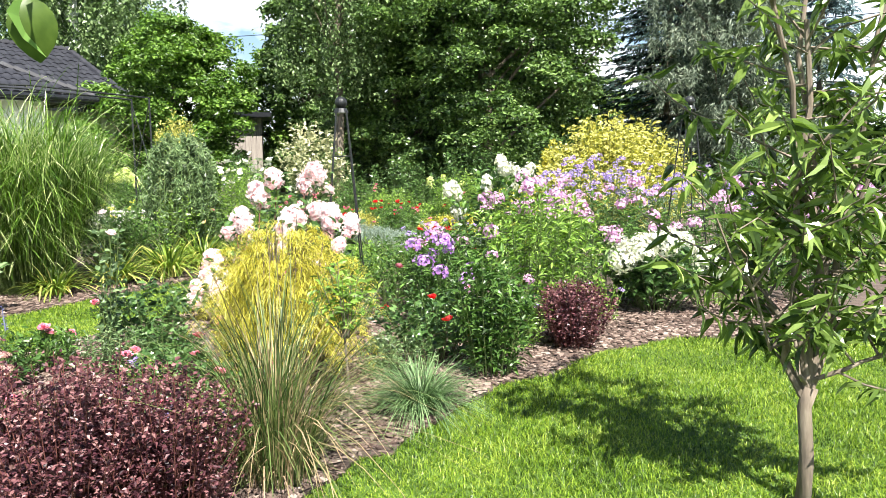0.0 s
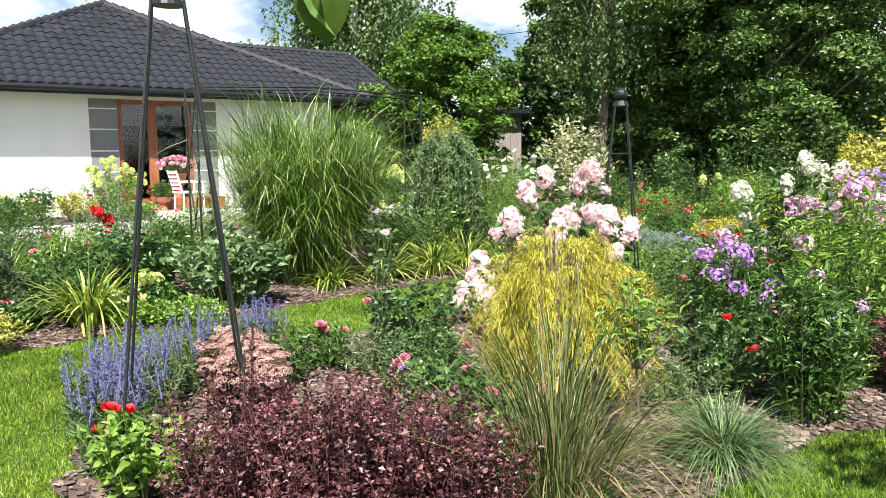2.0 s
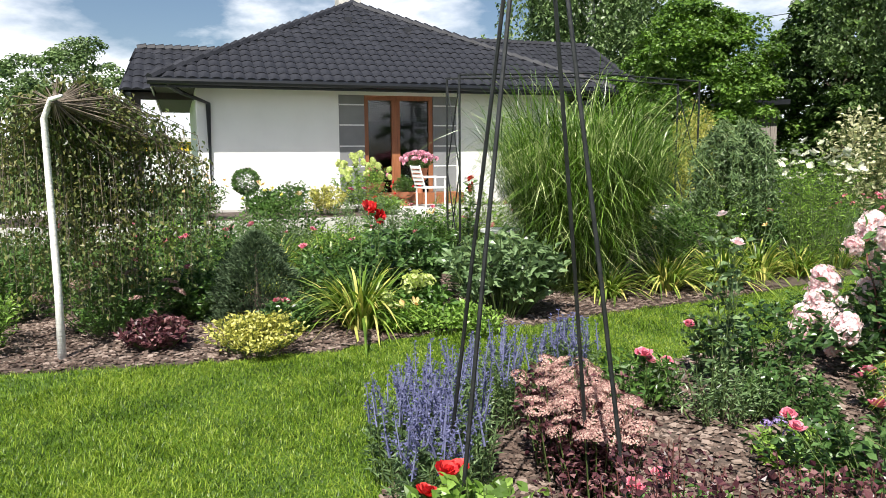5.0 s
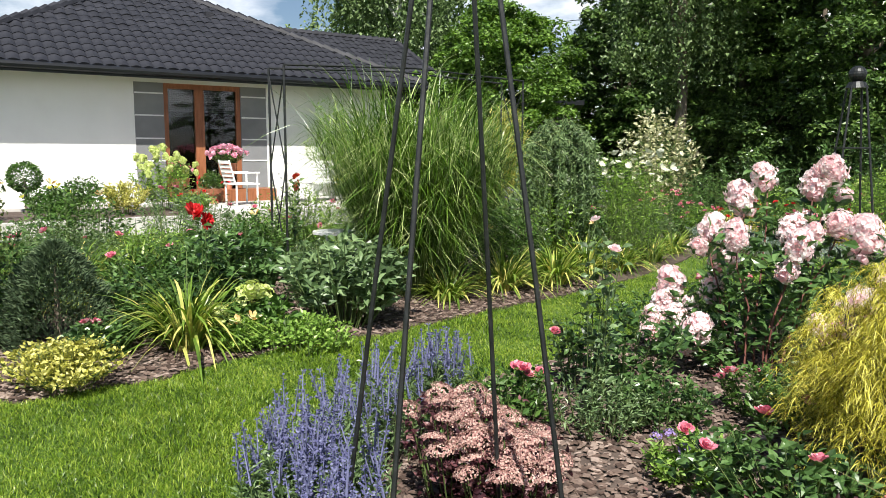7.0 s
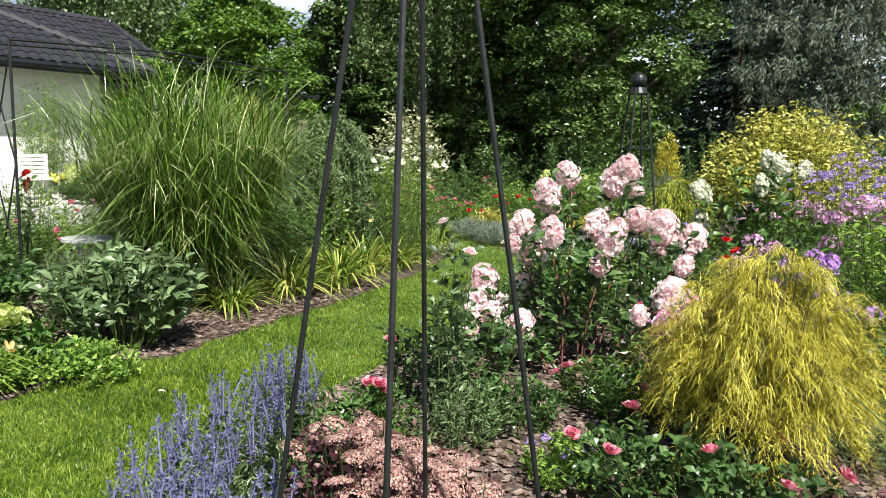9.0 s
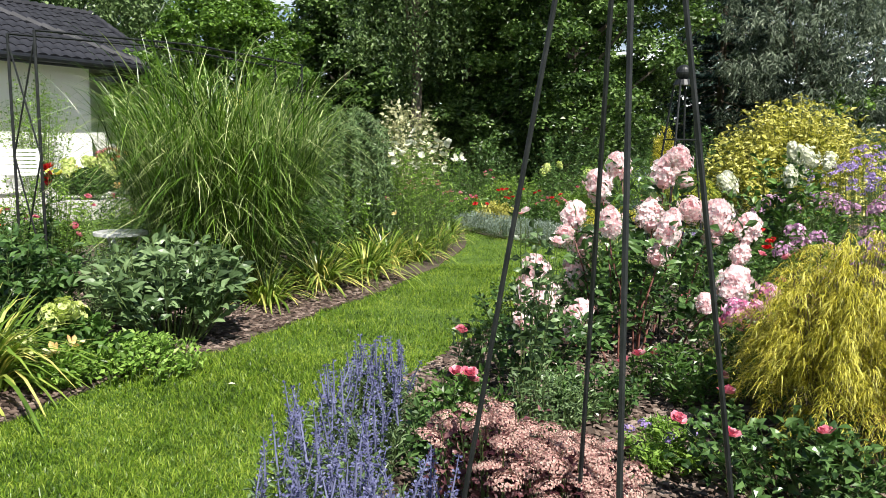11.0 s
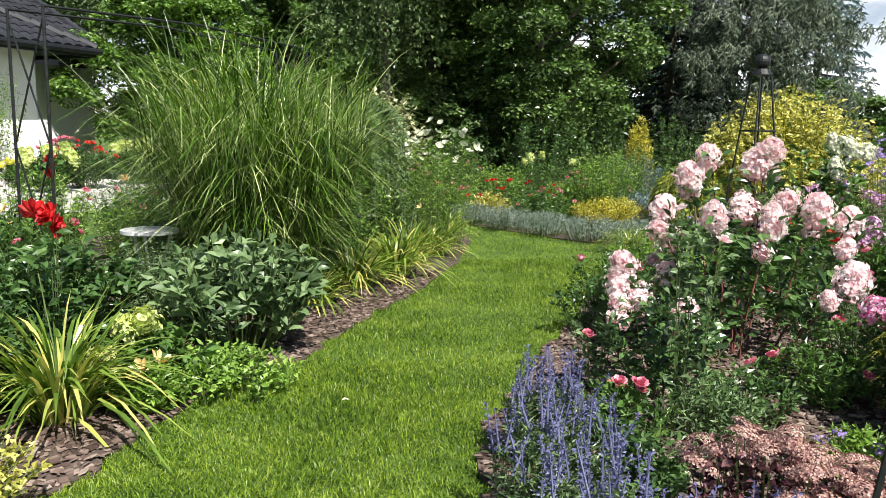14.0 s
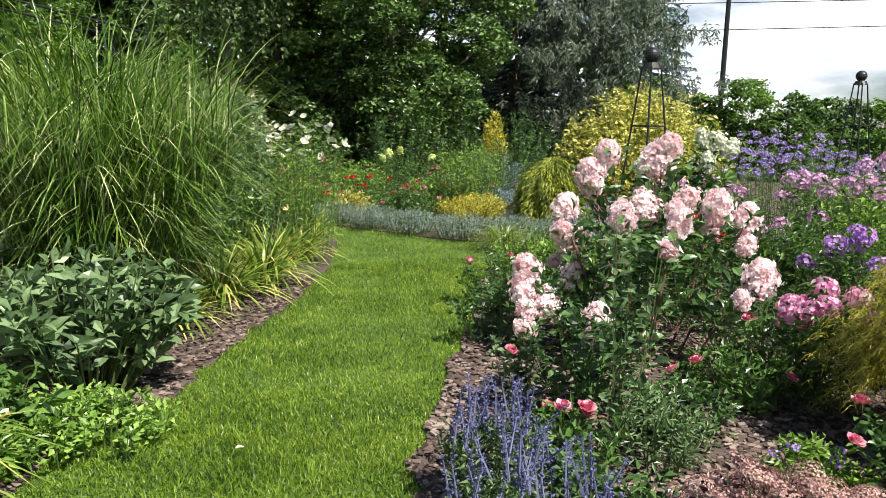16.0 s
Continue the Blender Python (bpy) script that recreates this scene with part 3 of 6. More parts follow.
W2 = 10.9
TOP = (W2 / 2, 5.45, 5.75)
c1, c2, c3, c4 = (0, 0, EAVE), (W2, 0, EAVE), (W2, 10.9, EAVE), (0, 10.9, EAVE)
for a, b in ((c1, c2), (c2, c3), (c3, c4), (c4, c1)):
    roof_face(a, b, TOP, TOP, "slope of dark grey waved roof tiles", single=6 if a is c1 else 0)
for c in (c1, c2, c3, c4):
    caps(c, TOP, 26)
# wing that runs back past the main block
x0, y0, x1, y1, rz = 7.5, 2.5, 13.84, 10.6, 5.03
roof_face((x0, y0, 2.96), (x1, y0, 2.96), (x0, 6.56, rz), (x1, 6.56, rz), "slope of dark grey waved roof tiles")
roof_face((x1, y1, 2.96), (x0, y1, 2.96), (x1, 6.56, rz), (x0, 6.56, rz), "slope of dark grey waved roof tiles")
caps((x0 + 1, 6.56, rz), (x1, 6.56, rz), 22)
caps((x1 - 0.04, y0, 2.98), (x1 - 0.04, 6.56, rz), 14)
hbox("wing_wall", PLASTER, (10.0, y0 + 0.8, 0, x1 - 0.5, y1 - 0.8, 2.9), "white plastered wall of the back wing")
mb = Mesher()
mb.add([(x1 - 0.5, y0 + 0.2, 2.9), (x1 - 0.5, y1 - 0.2, 2.9), (x1 - 0.5, 6.56, rz - 0.1), (x1 - 0.7, y0 + 0.2, 2.9), (x1 - 0.7, y1 - 0.2, 2.9), (x1 - 0.7, 6.56, rz - 0.1)], [(0, 1, 2), (5, 4, 3)])
part("gable", mb, PLASTER, house)
# porch roof on the other side
px0, py0, px1, py1 = -0.7, 2.4, 2.6, 7.2
roof_face((px0, py0, 2.95), (px1, py0, 2.95), (px0 + 0.3, py0 + 2.4, 4.2), (px1, py0 + 2.4, 4.2), "slope of dark grey waved roof tiles")
roof_face((px0, py1, 2.95), (px0, py0, 2.95), (px0 + 0.3, py0 + 2.4, 4.2), (px0 + 0.3, py0 + 2.4, 4.2), "slope of dark grey waved roof tiles")
caps((px0 + 0.3, py0 + 2.4, 4.2), (px1, py0 + 2.4, 4.2), 14)
hbox("porch_beam", DARKWOOD, (px0 + 0.2, py0 + 0.2, 2.75, 0.9, py0 + 0.4, 2.93))
for x in (-0.5,):
    hbox("porch_post", DARKWOOD, (x, 2.6, 0, x + 0.2, 2.8, 2.75))
# soffits, fascia, gutters
hbox("soffit", DARKWOOD, (0.05, 0.05, 2.9, W2 - 0.05, 10.8, 2.94))
hbox("wing_soffit", DARKWOOD, (x0 + 0.1, y0 + 0.1, 2.86, x1 - 0.1, y1 - 0.1, 2.89))
hbox("fascia", GUTTER, (0, 0.02, 2.82, W2, 0.05, 3.02))
hbox("fascia", GUTTER, (0, 0.05, 2.82, 0.03, 10.8, 3.02))
hbox("fascia", GUTTER, (W2 - 0.03, 0.05, 2.82, W2, y0, 3.02))
hbox("wing_fascia", GUTTER, (W2, y0, 2.78, x1, y0 + 0.03, 2.98))
mb = Mesher()
tube(mb, [(-0.05, -0.06, 2.94), (W2 + 0.05, -0.06, 2.93)], 0.07, 8)
part("gutter", mb, GUTTER, house)
mb = Mesher()
tube(mb, [(0.3, -0.03, 2.9), (0.6, 0.4, 2.75), (1.15, WF - 0.07, 2.55), (1.15, WF - 0.07, 0.1)], 0.055, 8)
part("downpipe", mb, GUTTER, house)
mb = Mesher()
box(mb, 5.3, 6.6, 5.0, 6.0, 7.2, 6.9)
box(mb, 5.25, 6.55, 6.9, 6.05, 7.25, 7.0)
part("chimney", mb, CONC, house)
for a, b in ((4.9, 3.9), (6.4, 3.3)):
    mb = Mesher()
    zr = EAVE + (b / 5.45) * 2.75
    box(mb, a, b, zr, a + 0.2, b + 0.2, zr + 0.16)
    part("roof_vent", mb, TILE, house)
terr = Mesher()
for k in range(10):
    box(terr, 4.3 + k * 0.6, -3.4, 0.0, 4.3 + k * 0.6 + 0.585, WF, BASE)
for k in range(16):
    box(terr, -5.3 + k * 0.6, -0.6, 0.0, -5.3 + k * 0.6 + 0.585, WF, BASE - 0.01)
pt = solo("terrace", terr, CONC, "pale paved terrace slabs along the house", "terrace", "structure")
pt.matrix_world = HOUSE
mb = Mesher()
box(mb, -5.3, -3.2, 0, 4.28, -0.61, BASE - 0.06)
pt = solo("raised_bed", mb, G_MULCH, "raised flower bed along the house wall", "flower bed", "structure")
pt.matrix_world = HOUSE
mb = Mesher()
for k in range(24):
    box(mb, -5.3 + k * 0.4, -3.4, 0, -5.3 + k * 0.4 + 0.39, -3.21, BASE - 0.03 + 0.008 * (k % 2))
pt = solo("bed_edging", mb, CONC, "pale stone edging of the raised bed", "edging", "structure")
pt.matrix_world = HOUSE
# step and planter wood before the door
mb = Mesher()
for k in range(4):
    box(mb, 4.7, -0.2 - 0.155 * k, BASE, 6.6, -0.055 - 0.155 * k, BASE + 0.25)
st = solo("door_step", mb, WOOD, "brown wooden step before the glass door", "step")
st.matrix_world = HOUSE
# yellow outbuilding and white wall beyond the porch
YEL = solid_mat("yellow_paint", [(0.6, 0.42, 0.03), (0.7, 0.5, 0.05)], 0.7, scale=2, bump=0.1)
gar = thing("outbuilding", "low white shed with a yellow band and grey roof", "shed")
gar.matrix_world = HOUSE
hbox("wall", PLASTER, (-3, 20, 0, 3, 24, 1.7), "", gar)
hbox("band", YEL, (-3.02, 19.97, 1.7, 3.02, 24.02, 2.1), "yellow band", gar)
hbox("roof", CONC, (-3.2, 19.8, 2.1, 3.2, 24.2, 2.3), "", gar)

# pale fallen leaf on the lawn path
mb = Mesher()
mb.many(LEAF4[0], LEAF4[1], np.array([(-3.81, 5.72, 0.06)]), axes_of(np.array([[1.0, 0.3, 0.0]]), np.array([[0, 0, 1.0]])), np.array([[0.03, 0.045, 0.045]]))
solo("fallen_leaf", mb, P_FALLEN, "pale yellow fallen leaf lying on the grass", "leaf")

# ---- trees and background ----
L_ALDER = leaf_mat("alder_leaf", [(0.026, 0.055, 0.013), (0.06, 0.115, 0.026), (0.13, 0.2, 0.055)], 0.3, 0.42, 0.45, 0.8)
L_BIRCH = leaf_mat("birch_leaf", [(0.045, 0.08, 0.026), (0.09, 0.145, 0.05), (0.17, 0.23, 0.1)], 0.3, 0.45, 0.4, 0.6)
L_FRESH = leaf_mat("fresh_leaf", [(0.04, 0.09, 0.014), (0.08, 0.155, 0.026), (0.14, 0.23, 0.045)], 0.35, 0.45, 0.4, 0.8)
L_SPRUCE = leaf_mat("spruce_needle", [(0.012, 0.028, 0.022), (0.025, 0.05, 0.04), (0.045, 0.08, 0.07)], 0.1, 0.6, 0.3, 1.0)
L_BLUE = leaf_mat("blue_needle", [(0.08, 0.12, 0.13), (0.13, 0.19, 0.2), (0.2, 0.27, 0.28)], 0.1, 0.6, 0.3, 1.0)
L_WILLOW = leaf_mat("willow_leaf", [(0.065, 0.095, 0.062), (0.13, 0.165, 0.115), (0.22, 0.255, 0.19)], 0.3, 0.55, 0.3, 0.8)


def wobble(rng, a, b, n, amp):
    a, b = np.array(a, float), np.array(b, float)
    t = np.linspace(0, 1, n)[:, None]
    p = a + (b - a) * t
    return p + rng.normal(0, amp, (n, 3)) * np.sin(np.pi * t)


def tree(name, label, x, y, h, rad, low, seed, mat, bark=BARK, clumps=120, per=130, leaf=0.11, trunk=0.14, width=0.62, hang=0.0, flat=1.0, lean=0.0):
    """Broad-leaved tree: tapered trunk, limbs, and a crown of leaf clumps with gaps. hang: length of drooping sprays."""
    rng = R(seed)
    t = thing(name, label, "tree", x, y)
    mb = Mesher()
    tp = wobble(rng, (0, 0, -0.1), (lean, 0, h * 0.9), 7, 0.08 * trunk * 6)
    tube(mb, tp, np.linspace(trunk, trunk * 0.2, 7), 8)
    part("trunk", mb, bark, t, smooth=True)
    # clump centres in a lumpy crown
    a = rng.uniform(0, 6.283, clumps)
    s = rng.uniform(0, 1, clumps)
    prof = np.sin(np.pi * np.clip(0.12 + 0.86 * s, 0, 1)) ** 0.6
    lump = 1 + 0.3 * np.sin(a * 3 + seed) * np.cos(s * 7 + seed)
    q = rng.uniform(0, 1, clumps) ** 0.42
    rr = rad * prof * lump * q
    c = np.stack([rr * np.cos(a) + lean * s, rr * np.sin(a) * flat, low + (h - low) * s], 1)
    ms = Mesher()
    pick = rng.choice(clumps, min(clumps, 26), False)
    for i in pick:
        z0 = max(0.15 * h, c[i, 2] - rr[i] * 0.9 - 0.3)
        k = min(6, max(0, z0 / (h * 0.9) * 6))
        f0 = tp[int(k)] + (tp[min(6, int(k) + 1)] - tp[int(k)]) * (k - int(k))
        tube(ms, wobble(rng, f0, c[i], 4, 0.06), np.linspace(trunk * 0.3, trunk * 0.06, 4), 5)
    part("twig_mass", ms, bark, t)
    ml = Mesher()
    spread = rad * 0.1 + 0.12
    ball = unit(rng.normal(0, 1, (clumps, per, 3)))
    ball[..., 2] = np.where(rng.uniform(0, 1, (clumps, per)) < 0.7, np.abs(ball[..., 2]), ball[..., 2])
    size = spread * rng.uniform(0.7, 1.45, (clumps, 1, 1))
    p = c[:, None] + ball * size * rng.uniform(0.6, 1.12, (clumps, per, 1)) * np.array([1.0, 1.0, 0.72])
    if hang:
        fall = rng.uniform(0, 1, (clumps, per)) ** 0.8
        lane = rng.randint(0, 9, (clumps, per))
        off = rng.normal(0, spread, (clumps, 9, 2))
        p[..., :2] = c[:, None, :2] + np.take_along_axis(off, np.repeat(lane[..., None], 2, -1), 1) + rng.normal(0, 0.03, (clumps, per, 2))
        p[..., 2] = c[:, None, 2] - fall * hang + rng.normal(0, 0.05, (clumps, per))
    p, ball = p.reshape(-1, 3), ball.reshape(-1, 3)
    ok = p[:, 2] > 0.12
    p, ball = p[ok], ball[ok]
    n = len(p)
    d = rng.normal(0, 1, (n, 3)) * [1, 1, 0.35] + [0, 0, -0.9 if hang else -0.4]
    if hang:
        leaves(ml, rng, p, d, leaf, width, LEAF2, 1.1, 0.2)
    else:
        nr = unit(ball * 0.9 + [0, 0, 0.45] + rng.normal(0, 0.38, (n, 3)))
        ls = leaf * rng.uniform(0.6, 1.25, n)
        ml.many(LEAF2[0], LEAF2[1], p, axes_of(d, nr), np.stack([ls * width, ls, ls], 1))
    part("crown", ml, mat, t)
    return t


def conifer(name, label, x, y, h, rad, seed, mat, tiers=26, per=15, sub=26, leaf=0.13):
    rng = R(seed)
    t = thing(name, label, "tree", x, y)
    mb = Mesher()
    tube(mb, [(0, 0, -0.1), (0, 0, h * 0.5), (0, 0, h)], (0.16, 0.09, 0.02), 7)
    part("trunk", mb, BARK, t)
    ml, ms = Mesher(), Mesher()
    for i in range(tiers):
        s = i / tiers
        z = 0.3 + (h - 0.4) * s
        ln = rad * (1 - s) ** 0.85 * rng.uniform(0.85, 1.1, per) + 0.12
        a = rng.uniform(0, 6.283, per)
        drop = 0.22 * (1 - s)
        tip = np.stack([np.cos(a) * ln, np.sin(a) * ln, z - drop * ln + rng.normal(0, 0.07, per)], 1)
        foot = np.tile([0, 0, z + 0.1], (per, 1))
        sticks(ms, foot, tip, 0.018, 0.005)
        k = rng.uniform(0.15, 1, (per, sub))
        p = foot[:, None] + (tip - foot)[:, None] * k[..., None]
        dirn = (tip - foot)[:, None] * 0.5 + rng.normal(0, 0.5, (per, sub, 3)) * np.array([1, 1, 0.3]) + [0, 0, -0.25]
        leaves(ml, rng, p.reshape(-1, 3), dirn.reshape(-1, 3), leaf * 1.6, 0.3, LEAF2, 0.6, 0.2)
    part("twig_mass", ms, BARK, t)
    part("foliage", ml, mat, t)
    return t


tree("birch_tree", "tall weeping birch with grey-green hanging sprays", -14.0, 30, 11.5, 3.6, 2.5, 101, L_BIRCH, BIRCH, 210, 170, 0.19, 0.2, 0.6, 1.9)
tree("birch_tree", "tall weeping birch with grey-green hanging sprays", -16.3, 35, 11, 3.2, 2.5, 102, L_BIRCH, BIRCH, 210, 170, 0.19, 0.2, 0.6, 1.9)
tree("birch_tree", "tall weeping birch with grey-green hanging sprays", -2.6, 19.6, 9.5, 1.5, 3.9, 103, L_BIRCH, BARK, 100, 230, 0.1, 0.16, 0.6, 1.6)
tree("round_tree", "bushy green tree beside the shed", -7.7, 22.5, 5.3, 2.2, 0.4, 104, L_FRESH, BARK, 300, 230, 0.12)
tree("round_tree", "smaller green tree with yellowing leaves", -7.0, 33.5, 6.0, 2.4, 0.6, 105, L_FRESH, BARK, 160, 170, 0.14)
tree("alder_tree", "large dense dark green broad-leaved tree", 1.15, 20.5, 9.5, 3.0, 0.4, 106, L_ALDER, BARK, 420, 380, 0.115, 0.2)
tree("alder_tree", "large dense dark green broad-leaved tree", -1.2, 21.5, 10, 2.35, 0.4, 107, L_ALDER, BARK, 380, 330, 0.115, 0.2)
tree("alder_tree", "dark green broad-leaved tree of the wood beyond", -5.2, 32, 9.0, 2.5, 0.6, 108, L_ALDER, BARK, 260, 180, 0.2, 0.2)
tree("alder_tree", "dark green broad-leaved tree of the wood beyond", 3.0, 27, 7.5, 2.0, 0.5, 109, L_ALDER, BARK, 220, 180, 0.18, 0.2)
tree("willow_tree", "silvery grey-green willow with fine leaves", 8.8, 23.5, 7.6, 2.5, 0.6, 110, L_WILLOW, BARK, 230, 220, 0.18, 0.15, 0.25, 0.5)
conifer("spruce_tree", "tall dark spruce behind the garden", 8.1, 28, 13, 3.1, 111, L_SPRUCE, 44, 20, 34, 0.15)
conifer("spruce_tree", "tall blue-grey spruce behind the willow", 13.3, 27.5, 9.5, 2.5, 112, L_BLUE, 30, 16, 30, 0.15)
conifer("spruce_tree", "tall dark spruce behind the garden", 10.5, 32, 10, 2.8, 113, L_SPRUCE, 26, 16, 26, 0.16)
tree("far_tree", "pale green tree beyond the house", -35, 20.5, 6.5, 3.4, 0.6, 114, L_BIRCH, BARK, 110, 130, 0.2)
tree("far_tree", "pale green tree beyond the house", -41, 20, 6.0, 3.4, 0.5, 115, L_BIRCH, BARK, 90, 130, 0.2)
rng = R(7)
for i in range(16):
    a = radians(-33 - i * 2.9)
    dd = rng.uniform(24, 30)
    tree("hedge_shrub", "mixed green shrub of the far hedge", -4 - math.sin(a) * dd, 2.7 + math.cos(a) * dd, rng.uniform(2.5, 3.3), rng.uniform(1.4, 1.9), 0.1, 120 + i, (L_FRESH, L_ALDER, L_ALDER)[i % 3], BARK, 70, 120, 0.13, 0.05)
# unseen trees added behind and beside the walker; they only block low sky light
for i in range(9):
    a = radians(100 + i * 21)
    tree("far_tree", "unseen green tree added behind the walker", -1 - math.sin(a) * 32, 2 + math.cos(a) * 32, 7 + (i % 3), 3.5, 0.5, 150 + i, L_ALDER, BARK, 60, 110, 0.22)

# rear row of the wood
for i, (x, y) in enumerate(((-4.5, 36), (-1.2, 30), (1.6, 33), (3.2, 36), (-18, 40))):
    tree("wood_tree", "dark green broad-leaved tree of the wood beyond", x, y, 9 + (i % 3), 3.0, 0.3, 180 + i, L_ALDER, BARK, 150, 130, 0.3, 0.2)

for i, (x, y, h) in enumerate(((7.4, 37, 5.0), (11.5, 38, 7.0), (15.0, 36, 6.0))):
    tree("wood_tree", "low dark green tree at the edge of the wood", x, y, h, 2.6, 0.2, 190 + i, L_ALDER, BARK, 120, 130, 0.25, 0.15)

# wooden shed among the trees
SHEDW = solid_mat("weathered_boards", [(0.13, 0.11, 0.095), (0.24, 0.21, 0.185), (0.33, 0.3, 0.27)], 0.85, scale=5, bump=0.3, stretch=(5, 5, 0.5))
shed = thing("garden_shed", "weathered grey board shed with a dark flat roof", "shed", -6.45, 28.5, 0, rz=12)
for k in range(10):
    mb = Mesher()
    box(mb, -2.2 + k * 0.2, 0, 0, -2.2 + k * 0.2 + 0.19, 0.03, 2.95)
    part("plank", mb, SHEDW, shed)
mb = Mesher()
box(mb, -2.2, 0.035, 0, -0.21, 2.5, 2.95)
part("body", mb, DARKWOOD, shed)
mb = Mesher()
box(mb, -2.6, -0.5, 2.96, 0.15, 2.9, 3.12)
part("roof", mb, GUTTER, shed)

# utility pole with wires
UPOLE = thing("utility_pole", "tall thin dark utility pole", "pole", 16.5, 27, 0)
mb = Mesher()
tube(mb, [(0, 0, -0.2), (0.1, 0, 9.5)], (0.12, 0.08), 8)
part("pole", mb, IRON, UPOLE)
for k, (z, dz) in enumerate(((5.4, 1.6), (6.4, 1.4), (7.2, 0.3))):
    mb = Mesher()
    s = np.linspace(-1, 1, 25)
    p = np.stack([s * 40, -s * 16, z + dz * s - 0.7 * (1 - s * s) + 0.7], 1)
    tube(mb, p, 0.016, 4)
    part("wire", mb, IRON, UPOLE)

# ---- garden iron ----
def obelisk(x, y, h, half, seed, rz=20, small=True, label="black iron plant obelisk with four leaning legs"):
    t = thing("garden_obelisk", label, "obelisk", x, y, 0, "plant obelisks", rz=rz)
    top = 0.22 * half
    for sx, sy in ((1, 1), (1, -1), (-1, -1), (-1, 1)):
        mb = Mesher()
        tube(mb, [(sx * half, sy * half, -0.05), (sx * (half + top) / 2, sy * (half + top) / 2, h / 2), (sx * top, sy * top, h)], 0.0072, 6)
        part("leg", mb, IRON, t)
    for z in (0.78,):
        k = half + (top - half) * z + 0.005
        mb = Mesher()
        for a, b in (((1, 1), (1, -1)), ((1, -1), (-1, -1)), ((-1, -1), (-1, 1)), ((-1, 1), (1, 1))):
            tube(mb, [(a[0] * k, a[1] * k, h * z), (b[0] * k, b[1] * k, h * z)], 0.006, 5)
        if small:
            part("ring", mb, IRON, t)
    bm = bmesh.new()
    bmesh.ops.create_uvsphere(bm, u_segments=18, v_segments=10, radius=0.055, matrix=Matrix.Translation((0, 0, h + 0.075)))
    bmesh.ops.create_cone(bm, cap_ends=True, segments=16, radius1=0.07, radius2=0.05, depth=0.04, matrix=Matrix.Translation((0, 0, h + 0.005)))
    me = bpy.data.meshes.new("finial")
    bm.to_mesh(me)
    bm.free()
    me.materials.append(IRON)
    part("finial", me, IRON, t)
    return t


obelisk(-2.38, 3.48, 2.06, 0.29, 1, 38, False)
obelisk(-0.88, 7.15, 1.82, 0.2, 2, 10)
obelisk(2.7, 8.6, 1.92, 0.2, 3, 10)
# arch trellis behind the left bed
tr = thing("garden_arch", "black iron garden arch of crossed rods", "garden arch", -6.03, 8.54, 0, rz=53)
for x, y in ((0, 0), (0, 0.45), (3.2, 0), (3.2, 0.45)):
    mb = Mesher()
    tube(mb, [(x, y, -0.05), (x, y, 2.27)], 0.013, 6)
    part("post", mb, IRON, tr)
for x in (0, 3.2):
    mb = Mesher()
    tube(mb, [(x, 0, 0.1), (x, 0.45, 1.2), (x, 0, 2.2)], 0.008, 5)
    part("crossed_rod", mb, IRON, tr)
    mb = Mesher()
    tube(mb, [(x, 0.45, 0.1), (x, 0, 1.2), (x, 0.45, 2.2)], 0.008, 5)
    part("crossed_rod", mb, IRON, tr)
for y in (0, 0.45):
    mb = Mesher()
    tube(mb, [(0, y, 2.27), (1.6, y, 2.33), (3.2, y, 2.27)], 0.012, 6)
    part("top_bar", mb, IRON, tr)

# ---- plant materials ----
L_MISC = leaf_mat("silver_grass", [(0.018, 0.045, 0.006), (0.055, 0.12, 0.014), (0.13, 0.225, 0.03), (0.44, 0.48, 0.24)], 0.25, 0.4, 0.45, 1.5)
L_BRONZE = leaf_mat("bronze_grass", [(0.03, 0.055, 0.014), (0.06, 0.1, 0.026), (0.11, 0.145, 0.045), (0.18, 0.15, 0.075), (0.26, 0.19, 0.12)], 0.25, 0.5, 0.35, 2)
L_BLUEG = leaf_mat("blue_grass", [(0.05, 0.1, 0.035), (0.09, 0.16, 0.06), (0.16, 0.23, 0.11)], 0.25, 0.5, 0.35, 2)
L_BERB = leaf_mat("purple_leaf", [(0.02, 0.007, 0.01), (0.05, 0.017, 0.023), (0.11, 0.042, 0.048), (0.22, 0.12, 0.115)], 0.22, 0.45, 0.35, 4)
L_GOLD = leaf_mat("golden_thread", [(0.1, 0.11, 0.013), (0.27, 0.255, 0.024), (0.44, 0.4, 0.055), (0.56, 0.52, 0.13)], 0.25, 0.5, 0.3, 5)
L_YELLOW = leaf_mat("yellow_leaf", [(0.2, 0.22, 0.035), (0.38, 0.37, 0.08), (0.52, 0.49, 0.18)], 0.3, 0.5, 0.35, 2)
L_MID = leaf_mat("mid_green", [(0.03, 0.07, 0.016), (0.06, 0.125, 0.026), (0.1, 0.18, 0.042)], 0.3, 0.42, 0.45, 3)
L_DEEP = leaf_mat("deep_green", [(0.026, 0.062, 0.018), (0.052, 0.108, 0.028), (0.095, 0.165, 0.052)], 0.25, 0.38, 0.5, 3)
L_GREY = leaf_mat("greyish_leaf", [(0.05, 0.09, 0.035), (0.1, 0.16, 0.065), (0.17, 0.24, 0.11)], 0.25, 0.45, 0.45, 3)
L_LIME = leaf_mat("lime_leaf", [(0.09, 0.17, 0.03), (0.15, 0.26, 0.045), (0.24, 0.35, 0.08)], 0.35, 0.45, 0.4, 3)
L_VAR = leaf_mat("cream_edged_leaf", [(0.12, 0.17, 0.06), (0.36, 0.36, 0.2), (0.6, 0.56, 0.4)], 0.3, 0.5, 0.35, 3)
